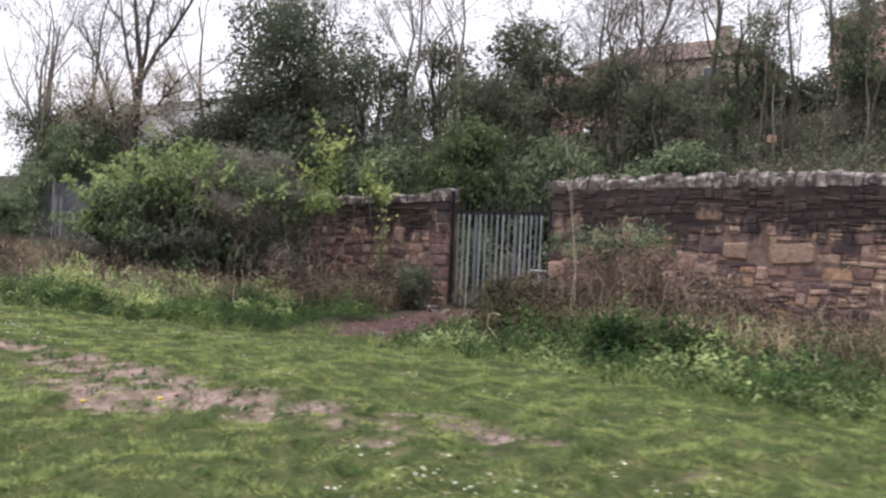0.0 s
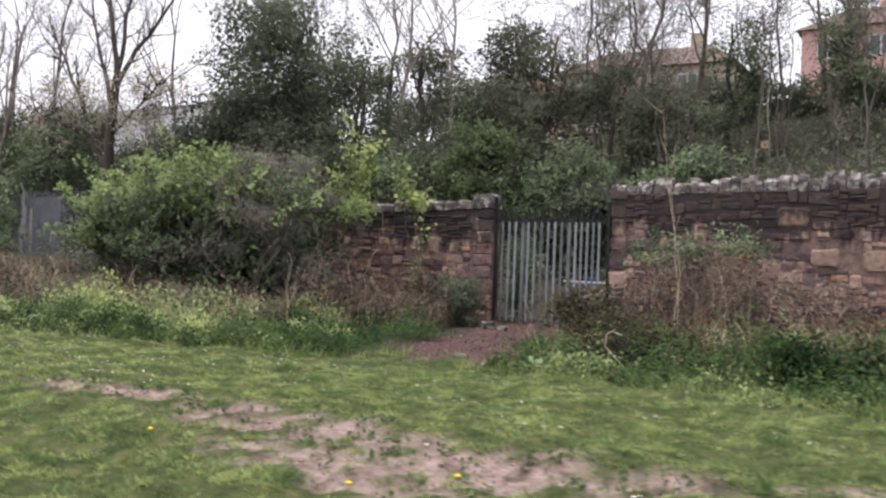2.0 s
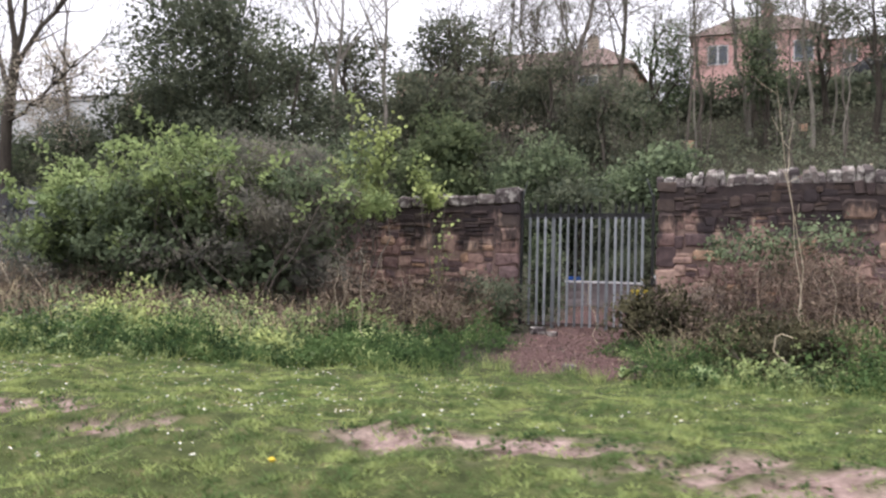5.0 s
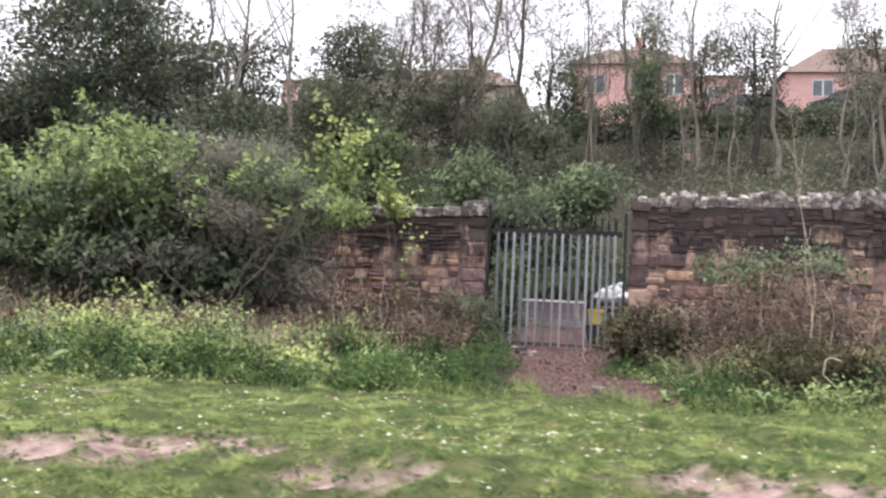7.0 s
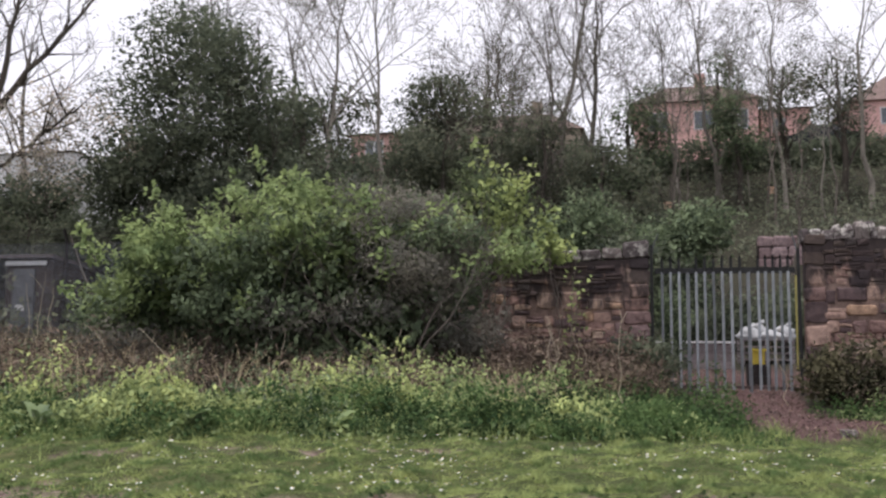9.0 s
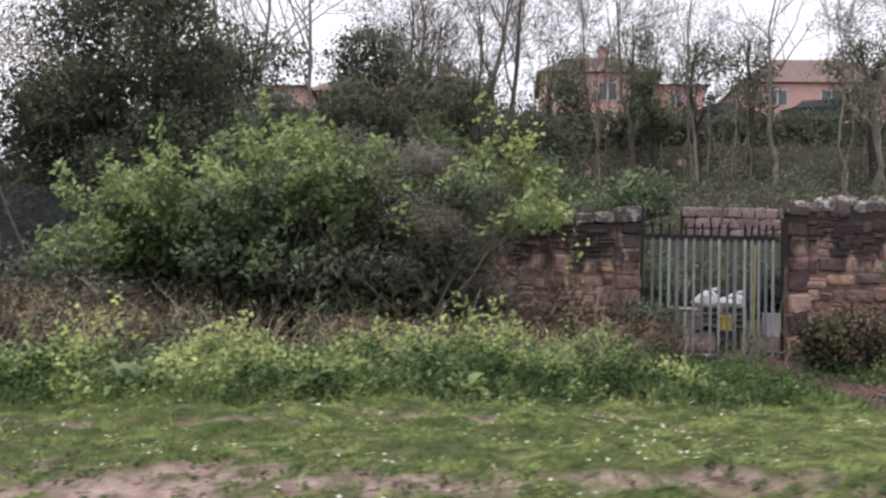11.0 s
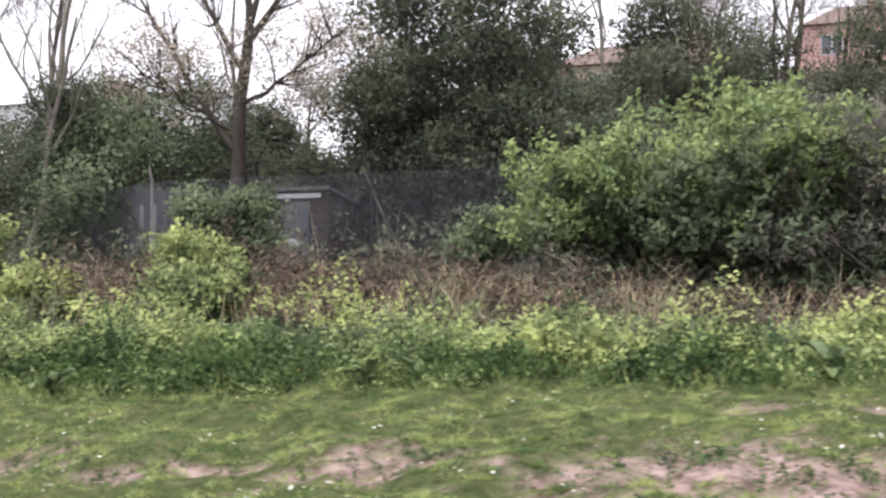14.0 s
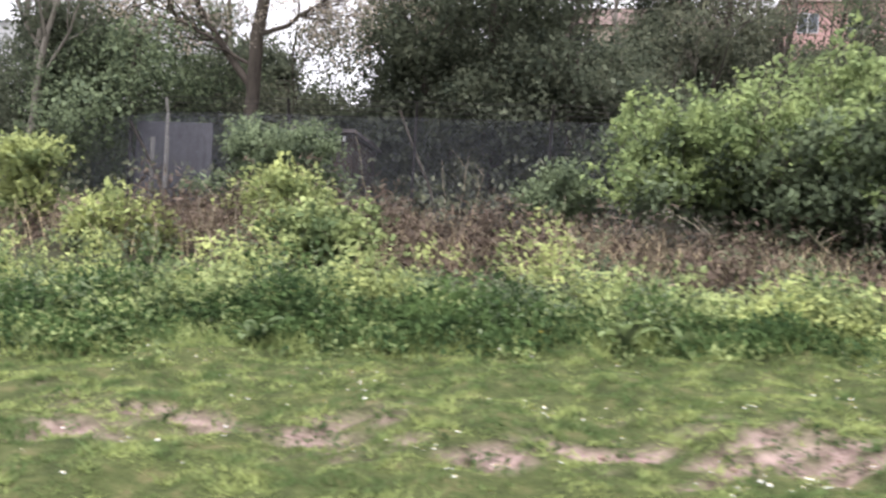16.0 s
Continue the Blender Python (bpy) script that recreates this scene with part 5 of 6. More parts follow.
def build_fence():
    fence = thing("chain_link_fence", None, None, "tall grey chain-link fence with barbed wire on top", "fence")
    y, top = 17.5, 3.15
    line = [(-20.2, y), (-22.05, y), (-25.0, y), (-28.0, y), (-31.2, 17.7), (-32.8, 18.6), (-36.0, 19.6)]
    for i, (x, yy) in enumerate(line):
        z = float(gz(x, yy)) - 0.2
        p = part("post", Geo().tube([(x, yy, z), (x, yy, top), (x + 0.05, yy - 0.18, top + 0.32)], [0.04, 0.04, 0.035], 6), post_mat if i == 4 else rust_mat, fence)
    for (xa, ya), (xb, yb) in zip(line, line[1:]):
        L = math.hypot(xb - xa, yb - ya)
        g = Geo()
        u = np.array([(xb - xa) / L, (yb - ya) / L])
        H = 2.3
        s = 0.09
        for k in range(int(-H / s), int(L / s) + 1):
            for sign in (1, -1):
                a0, a1 = k * s, k * s + H
                lo, hi = max(a0, 0), min(a1, L)
                if hi <= lo:
                    continue
                f = [(lo - a0), (hi - a0)]
                if sign < 0:
                    f = [H - f[0], H - f[1]]
                pts = [(xa + u[0] * q, ya + u[1] * q - 0.05, top - H + h) for q, h in ((lo, f[0]), (hi, f[1]))]
                g.tube(pts, 0.004, 3)
        tagged(part("mesh_panel", g, wire_mat, fence, "woven wire mesh"), kind="stuff")
        for dz, dy in ((0.0, -0.05), (0.12, -0.07), (0.22, -0.12), (0.32, -0.18)):
            part("wire", Geo().tube([(xa, ya + dy, top + dz), ((xa + xb) / 2, (ya + yb) / 2 + dy, top + dz - 0.02), (xb, yb + dy, top + dz)], 0.006, 3), rust_mat, fence)
    part("brace", Geo().tube([(-32.7, 18.4, 3.0), (-30.9, 17.6, 1.0)], 0.045, 6), rust_mat, fence, "diagonal dark brace")
    # added solid sheet: gives the grey of wire mesh seen obliquely
    part("mesh_backing", Geo().box((-32.75, 18.76, 0.8), (-30.6, 18.785, 3.05)), sheet_mat, fence, "added grey-mauve sheet standing in for wire mesh seen edge-on")
    for x in (-31.9, -31.5):
        part("panel_post", Geo().tube([(x, 18.2, 0.7), (x, 18.2, 2.6)], 0.05, 6), post_mat, fence)


build_shed()
build_fence()
limb_z = float(gz(-24.65, 18.5)) - 0.05
thing("fallen_limb", Geo().tube([(-24.65, 18.5, limb_z), (-24.9, 18.55, limb_z + 0.75), (-25.3, 18.5, limb_z + 1.6), (-25.7, 18.5, limb_z + 2.5)], [0.045, 0.04, 0.035, 0.02], 6), dark_bark_mat, "dark leaning dead limb behind the wire fence", "branch", smooth=True)


# ---------- shrubs of the left verge ----------
def shrub(x, y, blobs, n, leaf, seed, label, size=0.09, lumps=22):
    r = np.random.default_rng(seed)
    z = float(gz(x, y)) - 0.05
    root = thing("shrub", None, None, label, "shrub", at=(x, y, z))
    g, ends = Geo(), []
    top = max(b[2] + b[5] for b in blobs)
    for i in range(7):
        branch(g, (r.normal() * 0.08, r.normal() * 0.08, 0), (r.normal() * 0.5, r.normal() * 0.4, 1), top * r.uniform(0.6, 0.95), 0.016, r, 0, ends, 5, 0.3, (3, 2))
    part("stem", g, bark_mat, root, smooth=True)
    c = Geo()
    p, d = blob_points(n, blobs, r, 0.2, 0.6, seed, 0.7, lumps)
    sprigs(c, p, d, size, r, 6, 0.1)
    inner_leaves(c, blobs, n // 2, size * 1.4, r)
    part("foliage", c, leaf, root)


ELDER = "leafy light green elder shrub among the weeds"
shrub(-26.0, 13.2, [(0, 0, 1.0, 1.15, 0.8, 0.65), (-0.7, 0, 0.7, 0.8, 0.7, 0.5)], 1900, bush_leaf, 301, "dense green shrub before the fence")
shrub(-24.9, 10.6, [(0, 0, 0.7, 0.5, 0.4, 0.3), (0.3, 0, 0.4, 0.4, 0.4, 0.3)], 500, lime_leaf, 302, ELDER)
shrub(-28.4, 10.0, [(0, 0, 0.75, 0.45, 0.45, 0.5)], 700, lime_leaf, 303, ELDER)
shrub(-24.3, 9.6, [(0.05, 0, 0.85, 0.3, 0.3, 0.16), (0, 0, 0.4, 0.35, 0.3, 0.25)], 350, lime_leaf, 304, ELDER)
shrub(-26.2, 9.0, [(0, 0, 0.35, 0.7, 0.4, 0.28)], 500, lime_leaf, 305, ELDER)
shrub(-23.3, 8.6, [(0, 0, 0.35, 0.7, 0.4, 0.26)], 450, verge_leaf, 306, ELDER)
shrub(-21.4, 14.6, [(0, 0, 0.7, 0.8, 0.5, 0.55)], 800, bush_leaf, 308, "low brambles before the fence")
shrub(-6.6, 11.2, [(0, 0, 0.3, 0.8, 0.5, 0.3), (0.7, 0.4, 0.3, 0.6, 0.5, 0.26)], 900, bramble_leaf, 309, "dull green low brambles at the path side", 0.06)
shrub(-3.7, 9.4, [(0, 0, 0.3, 0.8, 0.4, 0.32)], 900, nettle_leaf, 310, "dark green clump of nettles below the wall", 0.06)
shrub(-8.3, 14.4, [(0, 0, 0.35, 0.7, 0.7, 0.5)], 800, bramble_leaf, 311, "brambles beside the gate")
shrub(-11.3, 14.9, [(0, 0, 0.4, 0.5, 0.7, 0.55)], 700, dark_leaf, 312, "dark ivy at the gate's side", 0.07)
shrub(-10.9, 16.75, [(0, 0, 0.9, 0.28, 0.2, 0.9)], 500, bush_leaf, 313, "ivy growing behind the gate", 0.07)

shrub(-10.4, 22.4, [(0, 0, 0.45, 0.7, 0.5, 0.5)], 800, dark_leaf, 314, "dark scrub beyond the gate", 0.08)
shrub(-9.3, 23.6, [(0, 0, 0.5, 0.8, 0.5, 0.6)], 800, dark_leaf, 315, "dark scrub beyond the gate", 0.08)
shrub(-7.9, 23.2, [(0, 0, 0.6, 0.7, 0.5, 0.7)], 800, dark_leaf, 316, "dark scrub beyond the gate", 0.08)

# ---------- dead stalks, docks, flowers ----------
def stalk(x, y, top, seed, lean=(0.0, 0.0), umbel=False, thick=0.012):
    r = np.random.default_rng(seed)
    z = float(gz(x, y)) - 0.05
    h = top - z
    t = np.linspace(0, 1, 7)
    pts = np.stack([lean[0] * t ** 1.5 + r.normal(size=7) * 0.03, lean[1] * t ** 1.5 + r.normal(size=7) * 0.015, h * t], 1)
    g = Geo().tube(pts, np.linspace(thick, thick * 0.3, 7), 5)
    ob = thing("dead_stalk", None, None, "tall pale dead stalk standing among the weeds", "stalk", "dead stalks", at=(x, y, z))
    part("stem", g, straw_mat, ob)
    for i in range(5 if umbel else r.integers(0, 3)):
        f = r.uniform(0.6, 0.98)
        q = np.array([np.interp(f, t, pts[:, k]) for k in range(3)])
        e = q + np.array([r.normal() * 0.18, r.normal() * 0.1, r.uniform(0.15, 0.4)])
        part("side_shoot", Geo().tube([q, (q + e) / 2 + r.normal(size=3) * 0.02, e], [thick * 0.5, thick * 0.4, thick * 0.25], 4), straw_mat, ob)


for i, (x, y, top, lx, ly) in enumerate((
        (-6.1, 12.45, 3.86, -0.43, 0.1), (-6.15, 12.5, 3.1, -0.2, 0.1), (-1.88, 10.0, 1.3, 0.05, 0), (-1.2, 10.0, 1.15, -0.12, 0), (-14.4, 9.0, 0.85, 0.02, 0), (-11.6, 10.0, 1.25, 0.05, 0),
        (-12.45, 11.0, 1.25, -0.12, 0), (-12.5, 11.1, 1.1, 0.1, 0), (-12.3, 13.0, 1.2, -0.1, 0), (-12.6, 13.0, 1.3, -0.2, 0), (-12.1, 13.2, 1.1, -0.25, 0), (-13.9, 9.0, 0.85, -0.15, 0),
        (-24.4, 8.0, 1.05, 0.03, 0), (-24.6, 8.1, 0.95, -0.05, 0), (-24.1, 8.0, 1.0, 0.25, 0), (-24.3, 8.3, 0.9, 0.06, 0), (-25.2, 8.2, 0.7, 0, 0), (-19.0, 11.0, 1.1, -0.25, 0), (-20.5, 11.0, 1.0, -0.65, 0),
        (-21.3, 9.0, 0.75, -0.35, 0), (-17.5, 10.5, 1.05, -0.7, 0), (-16.4, 10.5, 0.9, 0.5, 0), (-13.5, 13.5, 1.5, -0.35, -0.2), (-23.2, 14.5, 2.2, 0.05, 0), (-23.5, 14.6, 2.0, -0.15, 0), (-22.9, 14.4, 1.9, 0.1, 0),
        (-25.3, 15.5, 2.6, -0.35, 0), (-9.2, 13.9, 1.0, -0.2, 0), (-5.2, 13.6, 1.3, 0.35, 0), (-5.6, 13.4, 1.5, -0.2, 0), (-4.8, 13.5, 0.9, 0.4, 0))):
    stalk(x, y, top, 400 + i, (lx, ly), i < 2, 0.0075 if i < 4 else 0.007)

hook = Geo().tube([(-6.2, 10.45, 0.0), (-6.35, 10.4, 0.16), (-6.5, 10.4, 0.3), (-6.48, 10.4, 0.46), (-6.42, 10.42, 0.5), (-6.3, 10.45, 0.46)], 0.008, 5)
thing("fallen_cane", hook, straw_mat, "bent pale bramble cane in the weeds", "cane")

dock_leaf = foliage("dock_leaf", [(0.1, 0.16, 0.05), (0.15, 0.23, 0.075), (0.22, 0.3, 0.11)], 0.45, 0.25, 0.4)


def dock_leaf_mesh(L, w, bend):
    t = np.linspace(0, 1, 6)
    prof = np.sin(np.pi * np.clip(t * 0.92 + 0.05, 0, 1)) ** 0.7 * w / 2
    x, z = t * L * math.cos(bend * 0.5), L * (np.sin(t * 1.9) * 0.55)
    rows = np.stack([np.stack([x, -prof, z + 0.02], 1), np.stack([x, 0 * t, z], 1), np.stack([x, prof, z + 0.02], 1)], 1).reshape(-1, 3)
    f = [(3 * i + k, 3 * i + k + 1, 3 * i + 4 + k, 3 * i + 3 + k) for i in range(5) for k in range(2)]
    return Geo().add(rows, f).mesh("leaf", dock_leaf, True)


def build_docks():
    r = np.random.default_rng(66)
    leaf_meshes = [dock_leaf_mesh(0.3, 0.12, 0.9), dock_leaf_mesh(0.24, 0.1, 1.3), dock_leaf_mesh(0.34, 0.13, 0.6)]
    first = thing("dock_plant", None, None, "broad-leaved green dock at the edge of the grass", "dock", "docks along the verge")
    for i in range(9):
        o = part("leaf", leaf_meshes[i % 3], None, first)
        o.rotation_euler = (r.normal() * 0.2, r.normal() * 0.25, i * 2.4 + r.normal() * 0.3)
    spots = [(-16.6, 6.65), (-15.2, 6.8), (-18.0, 6.6), (-19.6, 6.55), (-20.0, 6.5), (-21.6, 6.5), (-22.6, 6.5), (-23.6, 6.6), (-14.0, 7.2), (-12.4, 8.0), (-6.0, 9.3), (-5.2, 9.1), (-7.2, 9.6), (-3.4, 8.6), (-8.2, 10.4), (-2.2, 8.2), (-11.2, 9.6), (-25.2, 6.6)]
    for i, (x, y) in enumerate(spots):
        y = float(verge_front(x)) + 0.02
        m = pose(x, y, float(gz(x, y)) + 0.01, 0, 0, r.uniform(0, 360)) @ Matrix.Scale(r.uniform(0.6, 1.0), 4)
        if i:
            copy_thing(first, m)
        else:
            first.matrix_basis = m


build_docks()

petal_mat = surface("white_petals", (0.72, 0.72, 0.7), (0.85, 0.85, 0.83), 30, 90, 0.7)
yolk_mat = surface("yellow_florets", (0.7, 0.5, 0.04), (0.8, 0.6, 0.06), 30, 90, 0.7)


def build_daisies():
    r = np.random.default_rng(44)
    g = Geo()
    cx, cy = r.uniform(-26, 2, 500), r.uniform(3.0, 8.2, 500)
    w = np.interp(cx, [-26, -22, -18, -16, -10, -8, 2], [0.35, 0.4, 0.5, 1, 1, 0.3, 0.2])
    for x0, y0, p in zip(cx, cy, w):
        if r.random() > p or y0 > float(verge_front(x0)):
            continue
        for i in range(r.integers(2, 15)):
            x, y = x0 + r.normal() * 0.2, y0 + r.normal() * 0.14
            if dirt(np.array([x]), np.array([y]))[0] > 0.25:
                continue
            z = float(gz(x, y)) + r.uniform(0.025, 0.05)
            R = r.uniform(0.005, 0.0095)
            a = np.arange(8) * np.pi / 4
            tilt = r.normal(size=2) * 0.35
            dx, dy = np.cos(a) * R, np.sin(a) * R
            rim = np.stack([x + dx, y + dy, z + dx * tilt[0] + dy * tilt[1]], 1)
            v = np.concatenate([rim, [[x, y, z + 0.003]]])
            g.add(v, [(k, (k + 1) % 8, 8) for k in range(8)], 0)
            dx, dy = dx * 0.35, dy * 0.35
            rim = np.stack([x + dx, y + dy, z + 0.004 + dx * tilt[0] + dy * tilt[1]], 1)
            g.add(np.concatenate([rim, [[x, y, z + 0.009]]]), [(k, (k + 1) % 8, 8) for k in range(8)], 1)
    thing("daisies", g, [petal_mat, yolk_mat], "small white daisies scattered over the grass", "daisies", kind="stuff")
    for x, y in ((-4.6, 3.4), (-6.6, 3.3), (-5.0, 3.1), (-8.6, 3.3), (-15.9, 3.2), (-20.6, 6.0)):
        z = float(gz(x, y))
        d = thing("dandelion", None, None, "yellow dandelion flower in the grass", "flower", "dandelions", at=(x, y, z))
        part("stem", Geo().tube([(0, 0, -0.02), (0.005, 0, 0.05), (0, 0, 0.075)], 0.003, 4), verge_leaf, d)
        a = np.arange(12) * np.pi / 6
        v = np.concatenate([np.stack([np.cos(a) * 0.017, np.sin(a) * 0.017, np.full(12, 0.08)], 1), np.stack([np.cos(a) * 0.012, np.sin(a) * 0.012, np.full(12, 0.068)], 1), [[0, 0, 0.09]]])
        part("flower", Geo().add(v, [(12 + k, 12 + (k + 1) % 12, (k + 1) % 12, k) for k in range(12)]).add(v, [(k, (k + 1) % 12, 24) for k in range(12)]), yolk_mat, d)


build_daisies()


def build_crumbs():
    """Leaf litter on the path and clods on the worn earth."""
    r = np.random.default_rng(49)
    g = Geo()
    n = 9000
    x, y = r.uniform(-11.4, -7.6, n), r.uniform(10.2, 22, n)
    k = litter(x, y) > r.random(n)
    p = np.stack([x[k], y[k], gz(x[k], y[k]) + 0.012], 1)
    add_leaves(g, p, 0.045, r, 0.7, 2.5)
    thing("fallen_leaves", g, foliage("fallen_leaf", [(0.06, 0.038, 0.036), (0.11, 0.068, 0.064), (0.18, 0.118, 0.11), (0.27, 0.2, 0.185)], 0.8, 0.05, even=0.2), "brown fallen leaves on the trodden path", "leaves", kind="stuff")
    g = Geo()
    n = 1500
    x, y = r.uniform(-24, 2, n), r.normal(size=n) * 0.6 + 4.25
    k = dirt(x, y) > r.random(n)
    for a, b in zip(x[k], y[k]):
        s = r.uniform(0.006, 0.024)
        v = unit(r.normal(size=(8, 3))) * s * np.array([1.2, 1.2, 0.6]) + np.array([a, b, float(gz(a, b)) - 0.03])
        c = np.array([(-1, -1, -1), (1, -1, -1), (1, 1, -1), (-1, 1, -1), (-1, -1, 1), (1, -1, 1), (1, 1, 1), (-1, 1, 1)]) * s * np.array([0.7, 0.7, 0.4])
        g.add(c * r.uniform(0.6, 1.2, (8, 3)) + np.array([a, b, float(gz(a, b)) - 0.032]), [(4, 5, 6, 7), (0, 1, 5, 4), (1, 2, 6, 5), (2, 3, 7, 6), (3, 0, 4, 7)])
    w = Geo()
    n = 14000
    x, y = r.uniform(-24, 2, n), r.normal(size=n) * 0.6 + 4.2
    q = np.stack([x, y, 0 * x], 1)
    k = (dirt(x, y) > 0.12) & (lump(q, 0.3, 51) > 0.15 + 0.2 * r.normal(size=n))
    p = np.stack([x[k], y[k], gz(x[k], y[k]) - 0.02], 1)
    sprigs(w, p, np.tile([0, 0, 0.6], (len(p), 1)), 0.028, r, 4, 0.016, up=1.2)
    thing("trodden_weeds", w, nettle_leaf, "small flattened weeds growing on the worn earth", "weeds", kind="stuff")
    thing("clods", g, surface("dry_clods", (0.2, 0.13, 0.1), (0.42, 0.3, 0.25), 20, 90, 0.95), "small clods and stones on the bare earth", "clods", kind="stuff")


build_crumbs()

r0 = np.random.default_rng(3)
for x, y, s in ((-10.35, 14.3, 0.13), (-10.15, 14.5, 0.1), (-10.5, 14.6, 0.08), (-9.0, 10.9, 0.09)):
    v, f4, f3 = stone_geo(s * 2, s * 1.2, s, r0)
    thing("loose_stone", Geo().add(v, f4).add(v, f3), cope_mat, "loose grey stone beside the path", "stone", "loose stones", at=(x, y, float(gz(x, y)) + s * 0.4))


# ---------- beyond the gate ----------
white_plastic = surface("white_plastic", (0.38, 0.385, 0.39), (0.6, 0.605, 0.61), 4, 30, 0.6)
yellow_plastic = surface("yellow_plastic", (0.65, 0.5, 0.06), (0.75, 0.6, 0.1), 4, 30, 0.4)
blue_plastic = surface("blue_plastic", (0.03, 0.12, 0.5), (0.05, 0.18, 0.6), 4, 30, 0.4)


def crate(x, y, w, d, h, mat, label, turn=0.0):
    g0 = float(gz(x, y)) - 0.02 + (0.42 if mat is yellow_plastic else 0)
    c = thing("crate", None, None, label, "crate", "crates beyond the gate", at=(x, y, g0))
    c.rotation_euler = (0, 0, radians(turn))
    k = 0.9
    v = [(-w / 2 * k, -d / 2 * k, 0), (w / 2 * k, -d / 2 * k, 0), (w / 2 * k, d / 2 * k, 0), (-w / 2 * k, d / 2 * k, 0), (-w / 2, -d / 2, h), (w / 2, -d / 2, h), (w / 2, d / 2, h), (-w / 2, d / 2, h)]
    part("body", Geo().add(v, [(3, 2, 1, 0), (0, 1, 5, 4), (1, 2, 6, 5), (2, 3, 7, 6), (3, 0, 4, 7), (4, 5, 6, 7)]), mat, c)
    part("rim", Geo().box((-w / 2 - 0.02, -d / 2 - 0.02, h + 0.004), (w / 2 + 0.02, d / 2 + 0.02, h + 0.05)), mat, c)


crate(-9.15, 18.1, 0.27, 0.24, 0.26, yellow_plastic, "yellow plastic crate on a block beyond the gate", -5)
crate(-7.6, 20.2, 0.46, 0.36, 0.5, white_plastic, "white plastic bin beyond the gate", -12)
crate(-11.6, 23.0, 0.4, 0.3, 0.25, blue_plastic, "blue plastic box beyond the gate", 10)


def sack(x, y, z, w, h, seed):
    """A slumped full sack with a gathered neck."""
    r = np.random.default_rng(seed)
    ob = thing("sack", None, None, "slumped white woven sack beyond the gate", "sack", "sacks beyond the gate", at=(x, y, z))
    rings, sides = 7, 12
    t = np.linspace(0, 1, rings)
    prof = w / 2 * np.array([0.86, 1.02, 1.05, 1.0, 0.9, 0.68, 0.3])
    a = np.arange(sides) * 2 * np.pi / sides
    k = 1 + 0.13 * r.normal(size=(rings, sides))
    v = np.stack([prof[:, None] * np.cos(a) * k, 0.75 * prof[:, None] * np.sin(a) * k, np.repeat((t * h)[:, None], sides, 1) + 0.02 * r.normal(size=(rings, sides)) * t[:, None]], -1).reshape(-1, 3)
    f = [(i * sides + m, i * sides + (m + 1) % sides, (i + 1) * sides + (m + 1) % sides, (i + 1) * sides + m) for i in range(rings - 1) for m in range(sides)]
    part("body", Geo().add(v, f), white_plastic, ob, smooth=True)
    part("neck", Geo().tube([(0.1 * w, 0, h * 0.9), (0.2 * w, -0.02, h + 0.03), (0.34 * w, -0.03, h + 0.02)], [w * 0.12, w * 0.09, w * 0.12], 8), white_plastic, ob)


def build_yard():
    bed_z = float(gz(-10.2, 20.4)) - 0.1
    bed = thing("raised_bed", None, None, "weathered board-sided raised bed with a pale top rail", "raised bed", at=(-10.3, 20.4, bed_z))
    board = Geo().box((-0.85, -0.02, 0), (0.85, 0.02, 0.18)).mesh("board", bed_mat)
    for k in range(3):
        for y in (-0.4, 0.4):
            part("board", board, None, bed).location = (0, y, 0.03 + 0.19 * k)
    for x in (-0.85, 0.85):
        part("end_board", Geo().box((x - 0.02, -0.375, 0.03), (x + 0.02, 0.375, 0.59)), bed_mat, bed)
    part("top_rail", Geo().box((-0.9, -0.46, 0.605), (0.9, -0.36, 0.65)), white_mat, bed, "pale painted top rail")
    part("soil", Geo().box((-0.82, -0.37, 0.4), (0.82, 0.37, 0.52)), felt_mat, bed)
    base = thing("block_stack", None, None, "low stack of dark concrete blocks beyond the gate", "blocks", at=(-9.15, 18.1, float(gz(-9.15, 18.1)) - 0.05))
    for k in range(2):
        part("block", Geo().box((-0.22, -0.15, 0.22 * k), (0.22, 0.15, 0.22 * k + 0.215)), rust_mat, base)
    pallet_z = float(gz(-8.6, 21.4)) - 0.03
    pal = thing("pallet_stack", None, None, "stack of grey wooden pallets under white sacks", "pallets", at=(-8.6, 21.4, pallet_z))
    for k in range(4):
        for y in (-0.4, -0.13, 0.13, 0.4):
            part("slat", Geo().box((-0.62, y - 0.05, 0.15 * k + 0.1), (0.62, y + 0.05, 0.15 * k + 0.122)), bed_mat, pal)
        for x in (-0.55, 0.0, 0.55):
            part("bearer", Geo().box((x - 0.045, -0.45, 0.15 * k), (x + 0.045, 0.45, 0.15 * k + 0.098)), bed_mat, pal)
    for i, (x, y, w, h) in enumerate(((-8.95, 21.2, 0.56, 0.3), (-8.45, 21.2, 0.6, 0.22), (-8.15, 21.5, 0.5, 0.34), (-8.75, 21.6, 0.5, 0.4))):
        sack(x, y, pallet_z + 0.57, w, h, 900 + i)
    z = float(gz(-8.1, 20.0)) - 0.1
    thing("pole", Geo().tube([(0, 0, 0), (0.01, 0, 1.2), (0.02, 0, 2.2)], 0.02, 8), cane_mat, "upright yellow garden cane beyond the gate", "pole", at=(-8.1, 20.0, z))


bed_mat = surface("silvered_boards", (0.24, 0.2, 0.2), (0.4, 0.35, 0.35), 5, 40, 0.9, stretch=(0.3, 1, 2), vary=0.3)
cane_mat = surface("yellow_cane", (0.36, 0.32, 0.1), (0.52, 0.46, 0.16), 8, 40, 0.6)
build_yard()


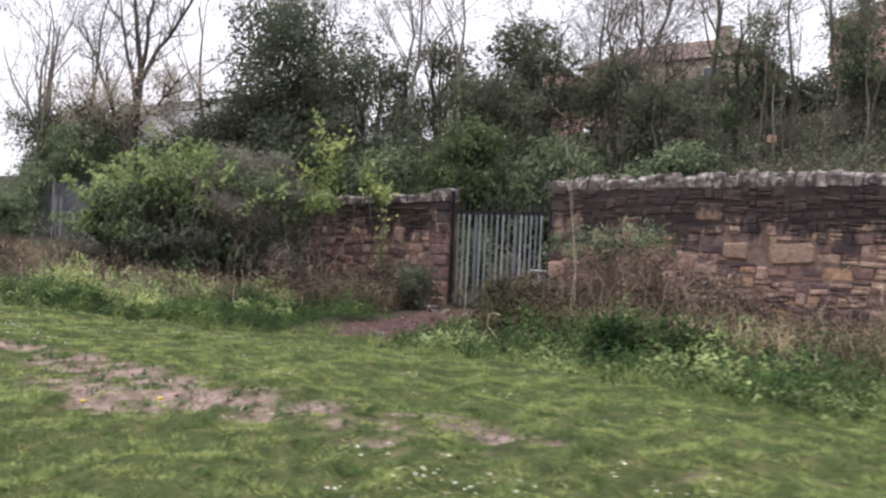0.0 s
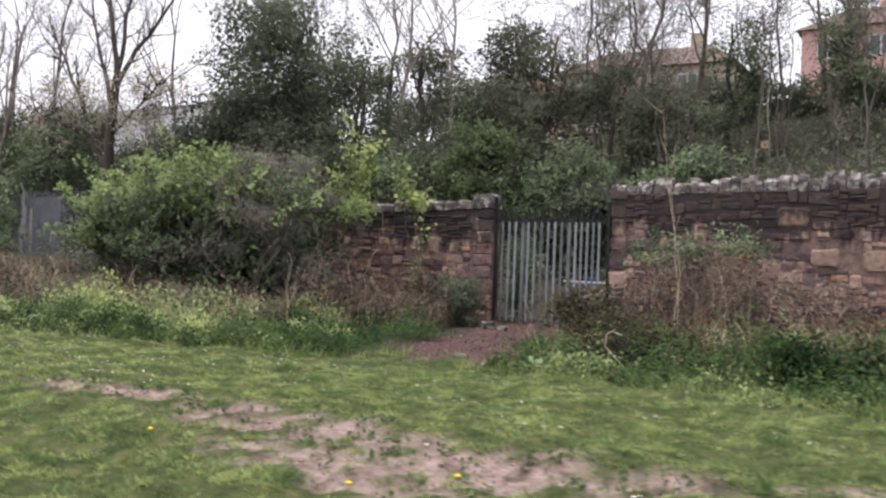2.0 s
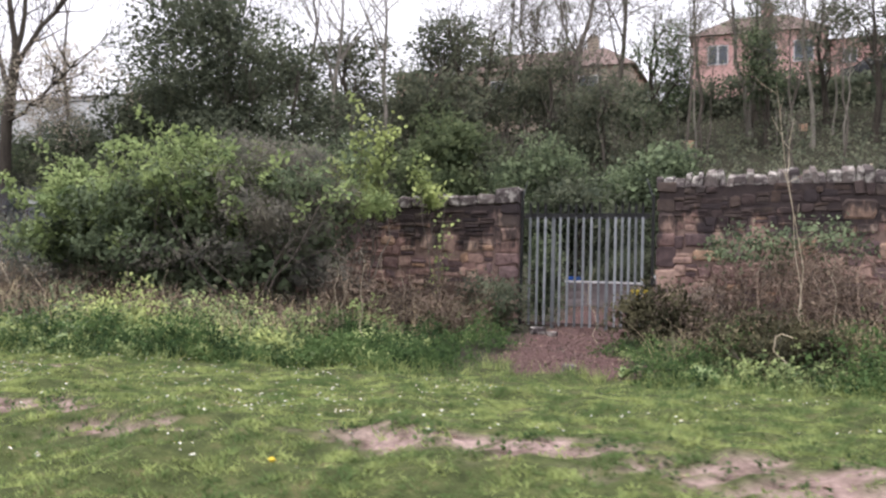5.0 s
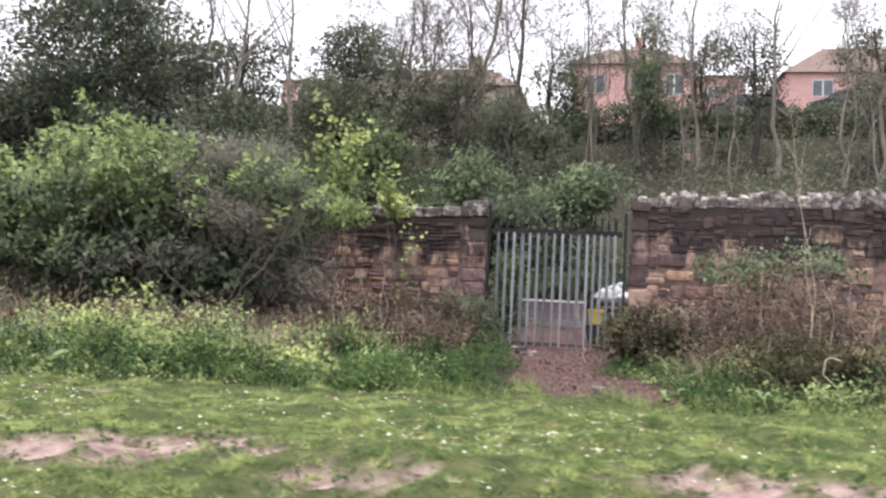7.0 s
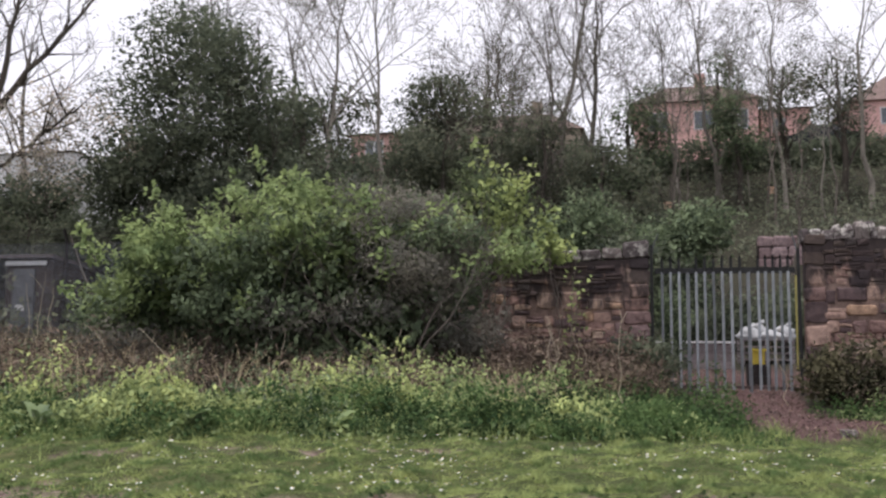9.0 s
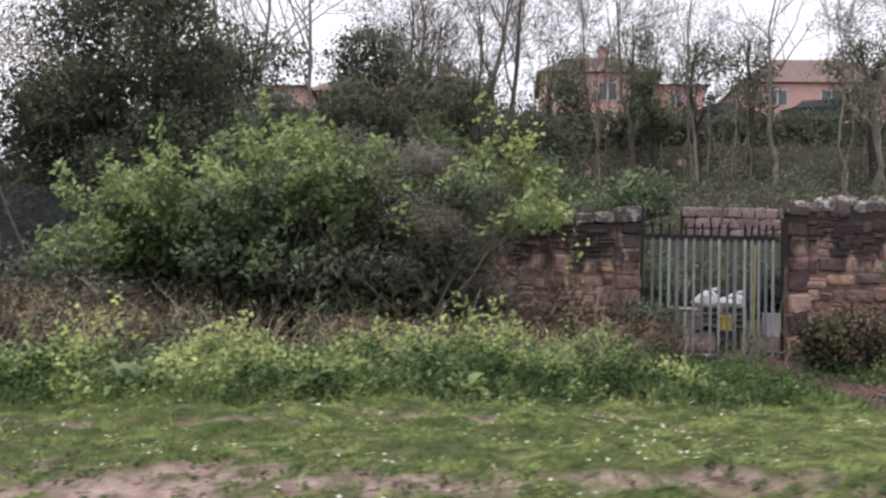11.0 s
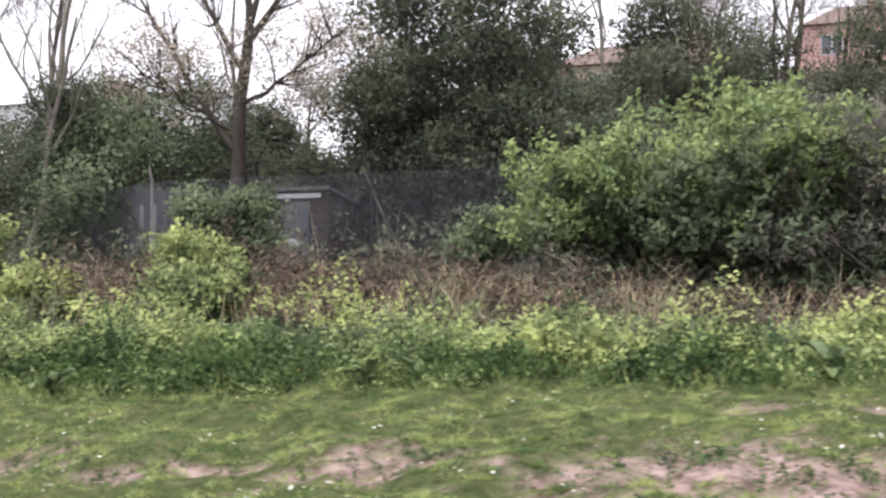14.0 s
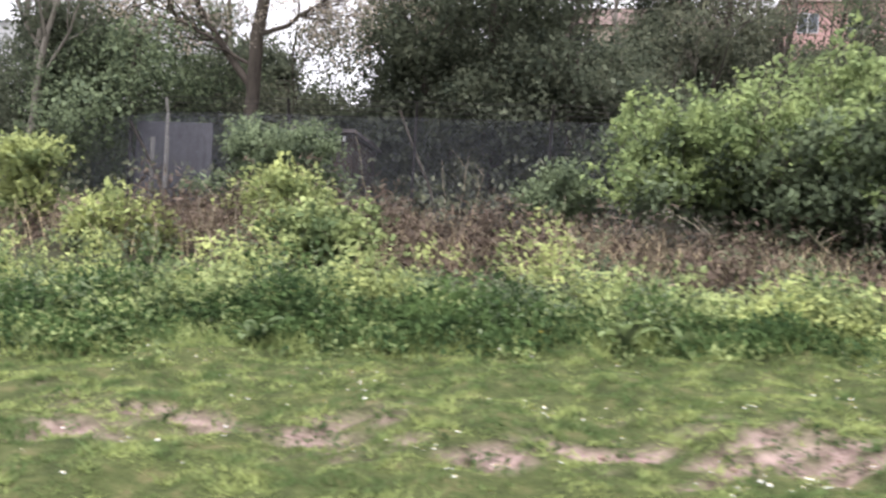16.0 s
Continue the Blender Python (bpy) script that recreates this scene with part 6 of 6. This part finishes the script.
def build_terrace():
    r = np.random.default_rng(23)
    z0 = 3.0
    wall = thing("terrace_wall", None, None, "pinkish stone terrace wall on the bank behind the gate", "wall", kind="structure")
    part("wall_core", Geo().box((-7.4, 32.06, 2.4), (3.0, 32.5, 4.55)), mortar_mat, wall)
    z = z0
    while z < 4.6:
        h = 0.42 if z < 4.1 else 0.4
        x = -7.4
        while x < 3.0:
            w = r.uniform(0.35, 0.7)
            v, f4, f3 = stone_geo(w - 0.02, h - 0.02, 0.2, r)
            b = part("block", Geo().add(v, f4).add(v, f3), inner_mat, wall)
            b.location = (x + w / 2, 32.0 + r.uniform(-0.02, 0.02), z + h / 2)
            x += w
        z += h


build_terrace()


# ---------- signs and a parked car on the bank ----------
sign_mat = surface("faded_orange_sign", (0.62, 0.36, 0.24), (0.75, 0.5, 0.36), 8, 40, 0.7)
for x, y, z, turn in ((-10.3, 40.8, 7.17, 10), (-5.3, 43.4, 8.2, -12), (0.9, 44.6, 8.3, 20)):
    g0 = float(gz(x, y))
    s = thing("sign", None, None, "small faded orange sign on a thin stake", "sign", "signs on the bank", at=(x, y, g0 - 0.1))
    s.rotation_euler = (0, 0, radians(turn))
    part("stake", Geo().box((-0.02, 0.0, 0), (0.02, 0.03, z - g0 + 0.1)), dark_bark_mat, s)
    part("board", Geo().box((-0.2, -0.03, z - g0 - 0.05), (0.2, -0.004, z - g0 + 0.3)), sign_mat, s)

car_paint = surface("dark_car_paint", (0.02, 0.022, 0.026), (0.03, 0.032, 0.036), 2, 20, 0.25, 0.3, 0.0, 0.6)


def car(x, y, turn):
    g0 = float(gz(x, y))
    c = thing("car", None, None, "dark parked car behind the hedge", "car", at=(x, y, g0))
    c.rotation_euler = (0, 0, radians(turn))
    prof = [(-2.1, 0.3), (-2.15, 0.75), (-1.4, 0.92), (-0.8, 1.4), (0.7, 1.45), (1.5, 1.0), (2.1, 0.9), (2.15, 0.35)]
    k = len(prof)
    rows = np.concatenate([np.array([(px, s * (0.85 if pz < 1.1 else 0.66), pz) for px, pz in prof]) for s in (-1, 1)])
    part("body", Geo().add(rows, [(i, (i + 1) % k, k + (i + 1) % k, k + i) for i in range(k)]).add(rows, [tuple(range(k - 1, -1, -1))]).add(rows, [tuple(range(k, 2 * k))]), car_paint, c)
    for wx in (-1.35, 1.35):
        for s in (-1, 1):
            a = np.linspace(0, 2 * np.pi, 15)[:-1]
            rim = np.stack([wx + 0.32 * np.cos(a), 0 * a, 0.32 + 0.32 * np.sin(a)], 1)
            v = np.concatenate([rim + np.array([0, s * 0.72, 0]), rim + np.array([0, s * 0.89, 0])])
            part("wheel", Geo().add(v, [(i, (i + 1) % 14, 14 + (i + 1) % 14, 14 + i) for i in range(14)]).add(v, [tuple(range(14, 28))]), rust_mat, c)
    for wx, ww in ((-0.45, 0.6), (0.4, 0.7)):
        part("window", Geo().add([(wx - ww / 2, -0.79, 1.0), (wx + ww / 2, -0.79, 1.0), (wx + ww / 2 - 0.08, -0.7, 1.33), (wx - ww / 2 + 0.08, -0.7, 1.33)], [(0, 1, 2, 3)]), glass_mat, c)


car(-1.0, 54.0, 4)
car(5.0, 54.5, -6)


for x, y, h in ((-6.4, 19.5, 3.25), (-4.6, 20.0, 3.6), (-2.6, 20.5, 3.7)):
    g0 = float(gz(x, y)) - 0.1
    thing("stake", Geo().tube([(0, 0, 0), (0.01, 0, (h - g0) * 0.5), (0.0, 0, h - g0)], [0.035, 0.03, 0.026], 6), straw_mat, "weathered wooden stake behind the wall", "stake", "stakes behind the wall", at=(x, y, g0))
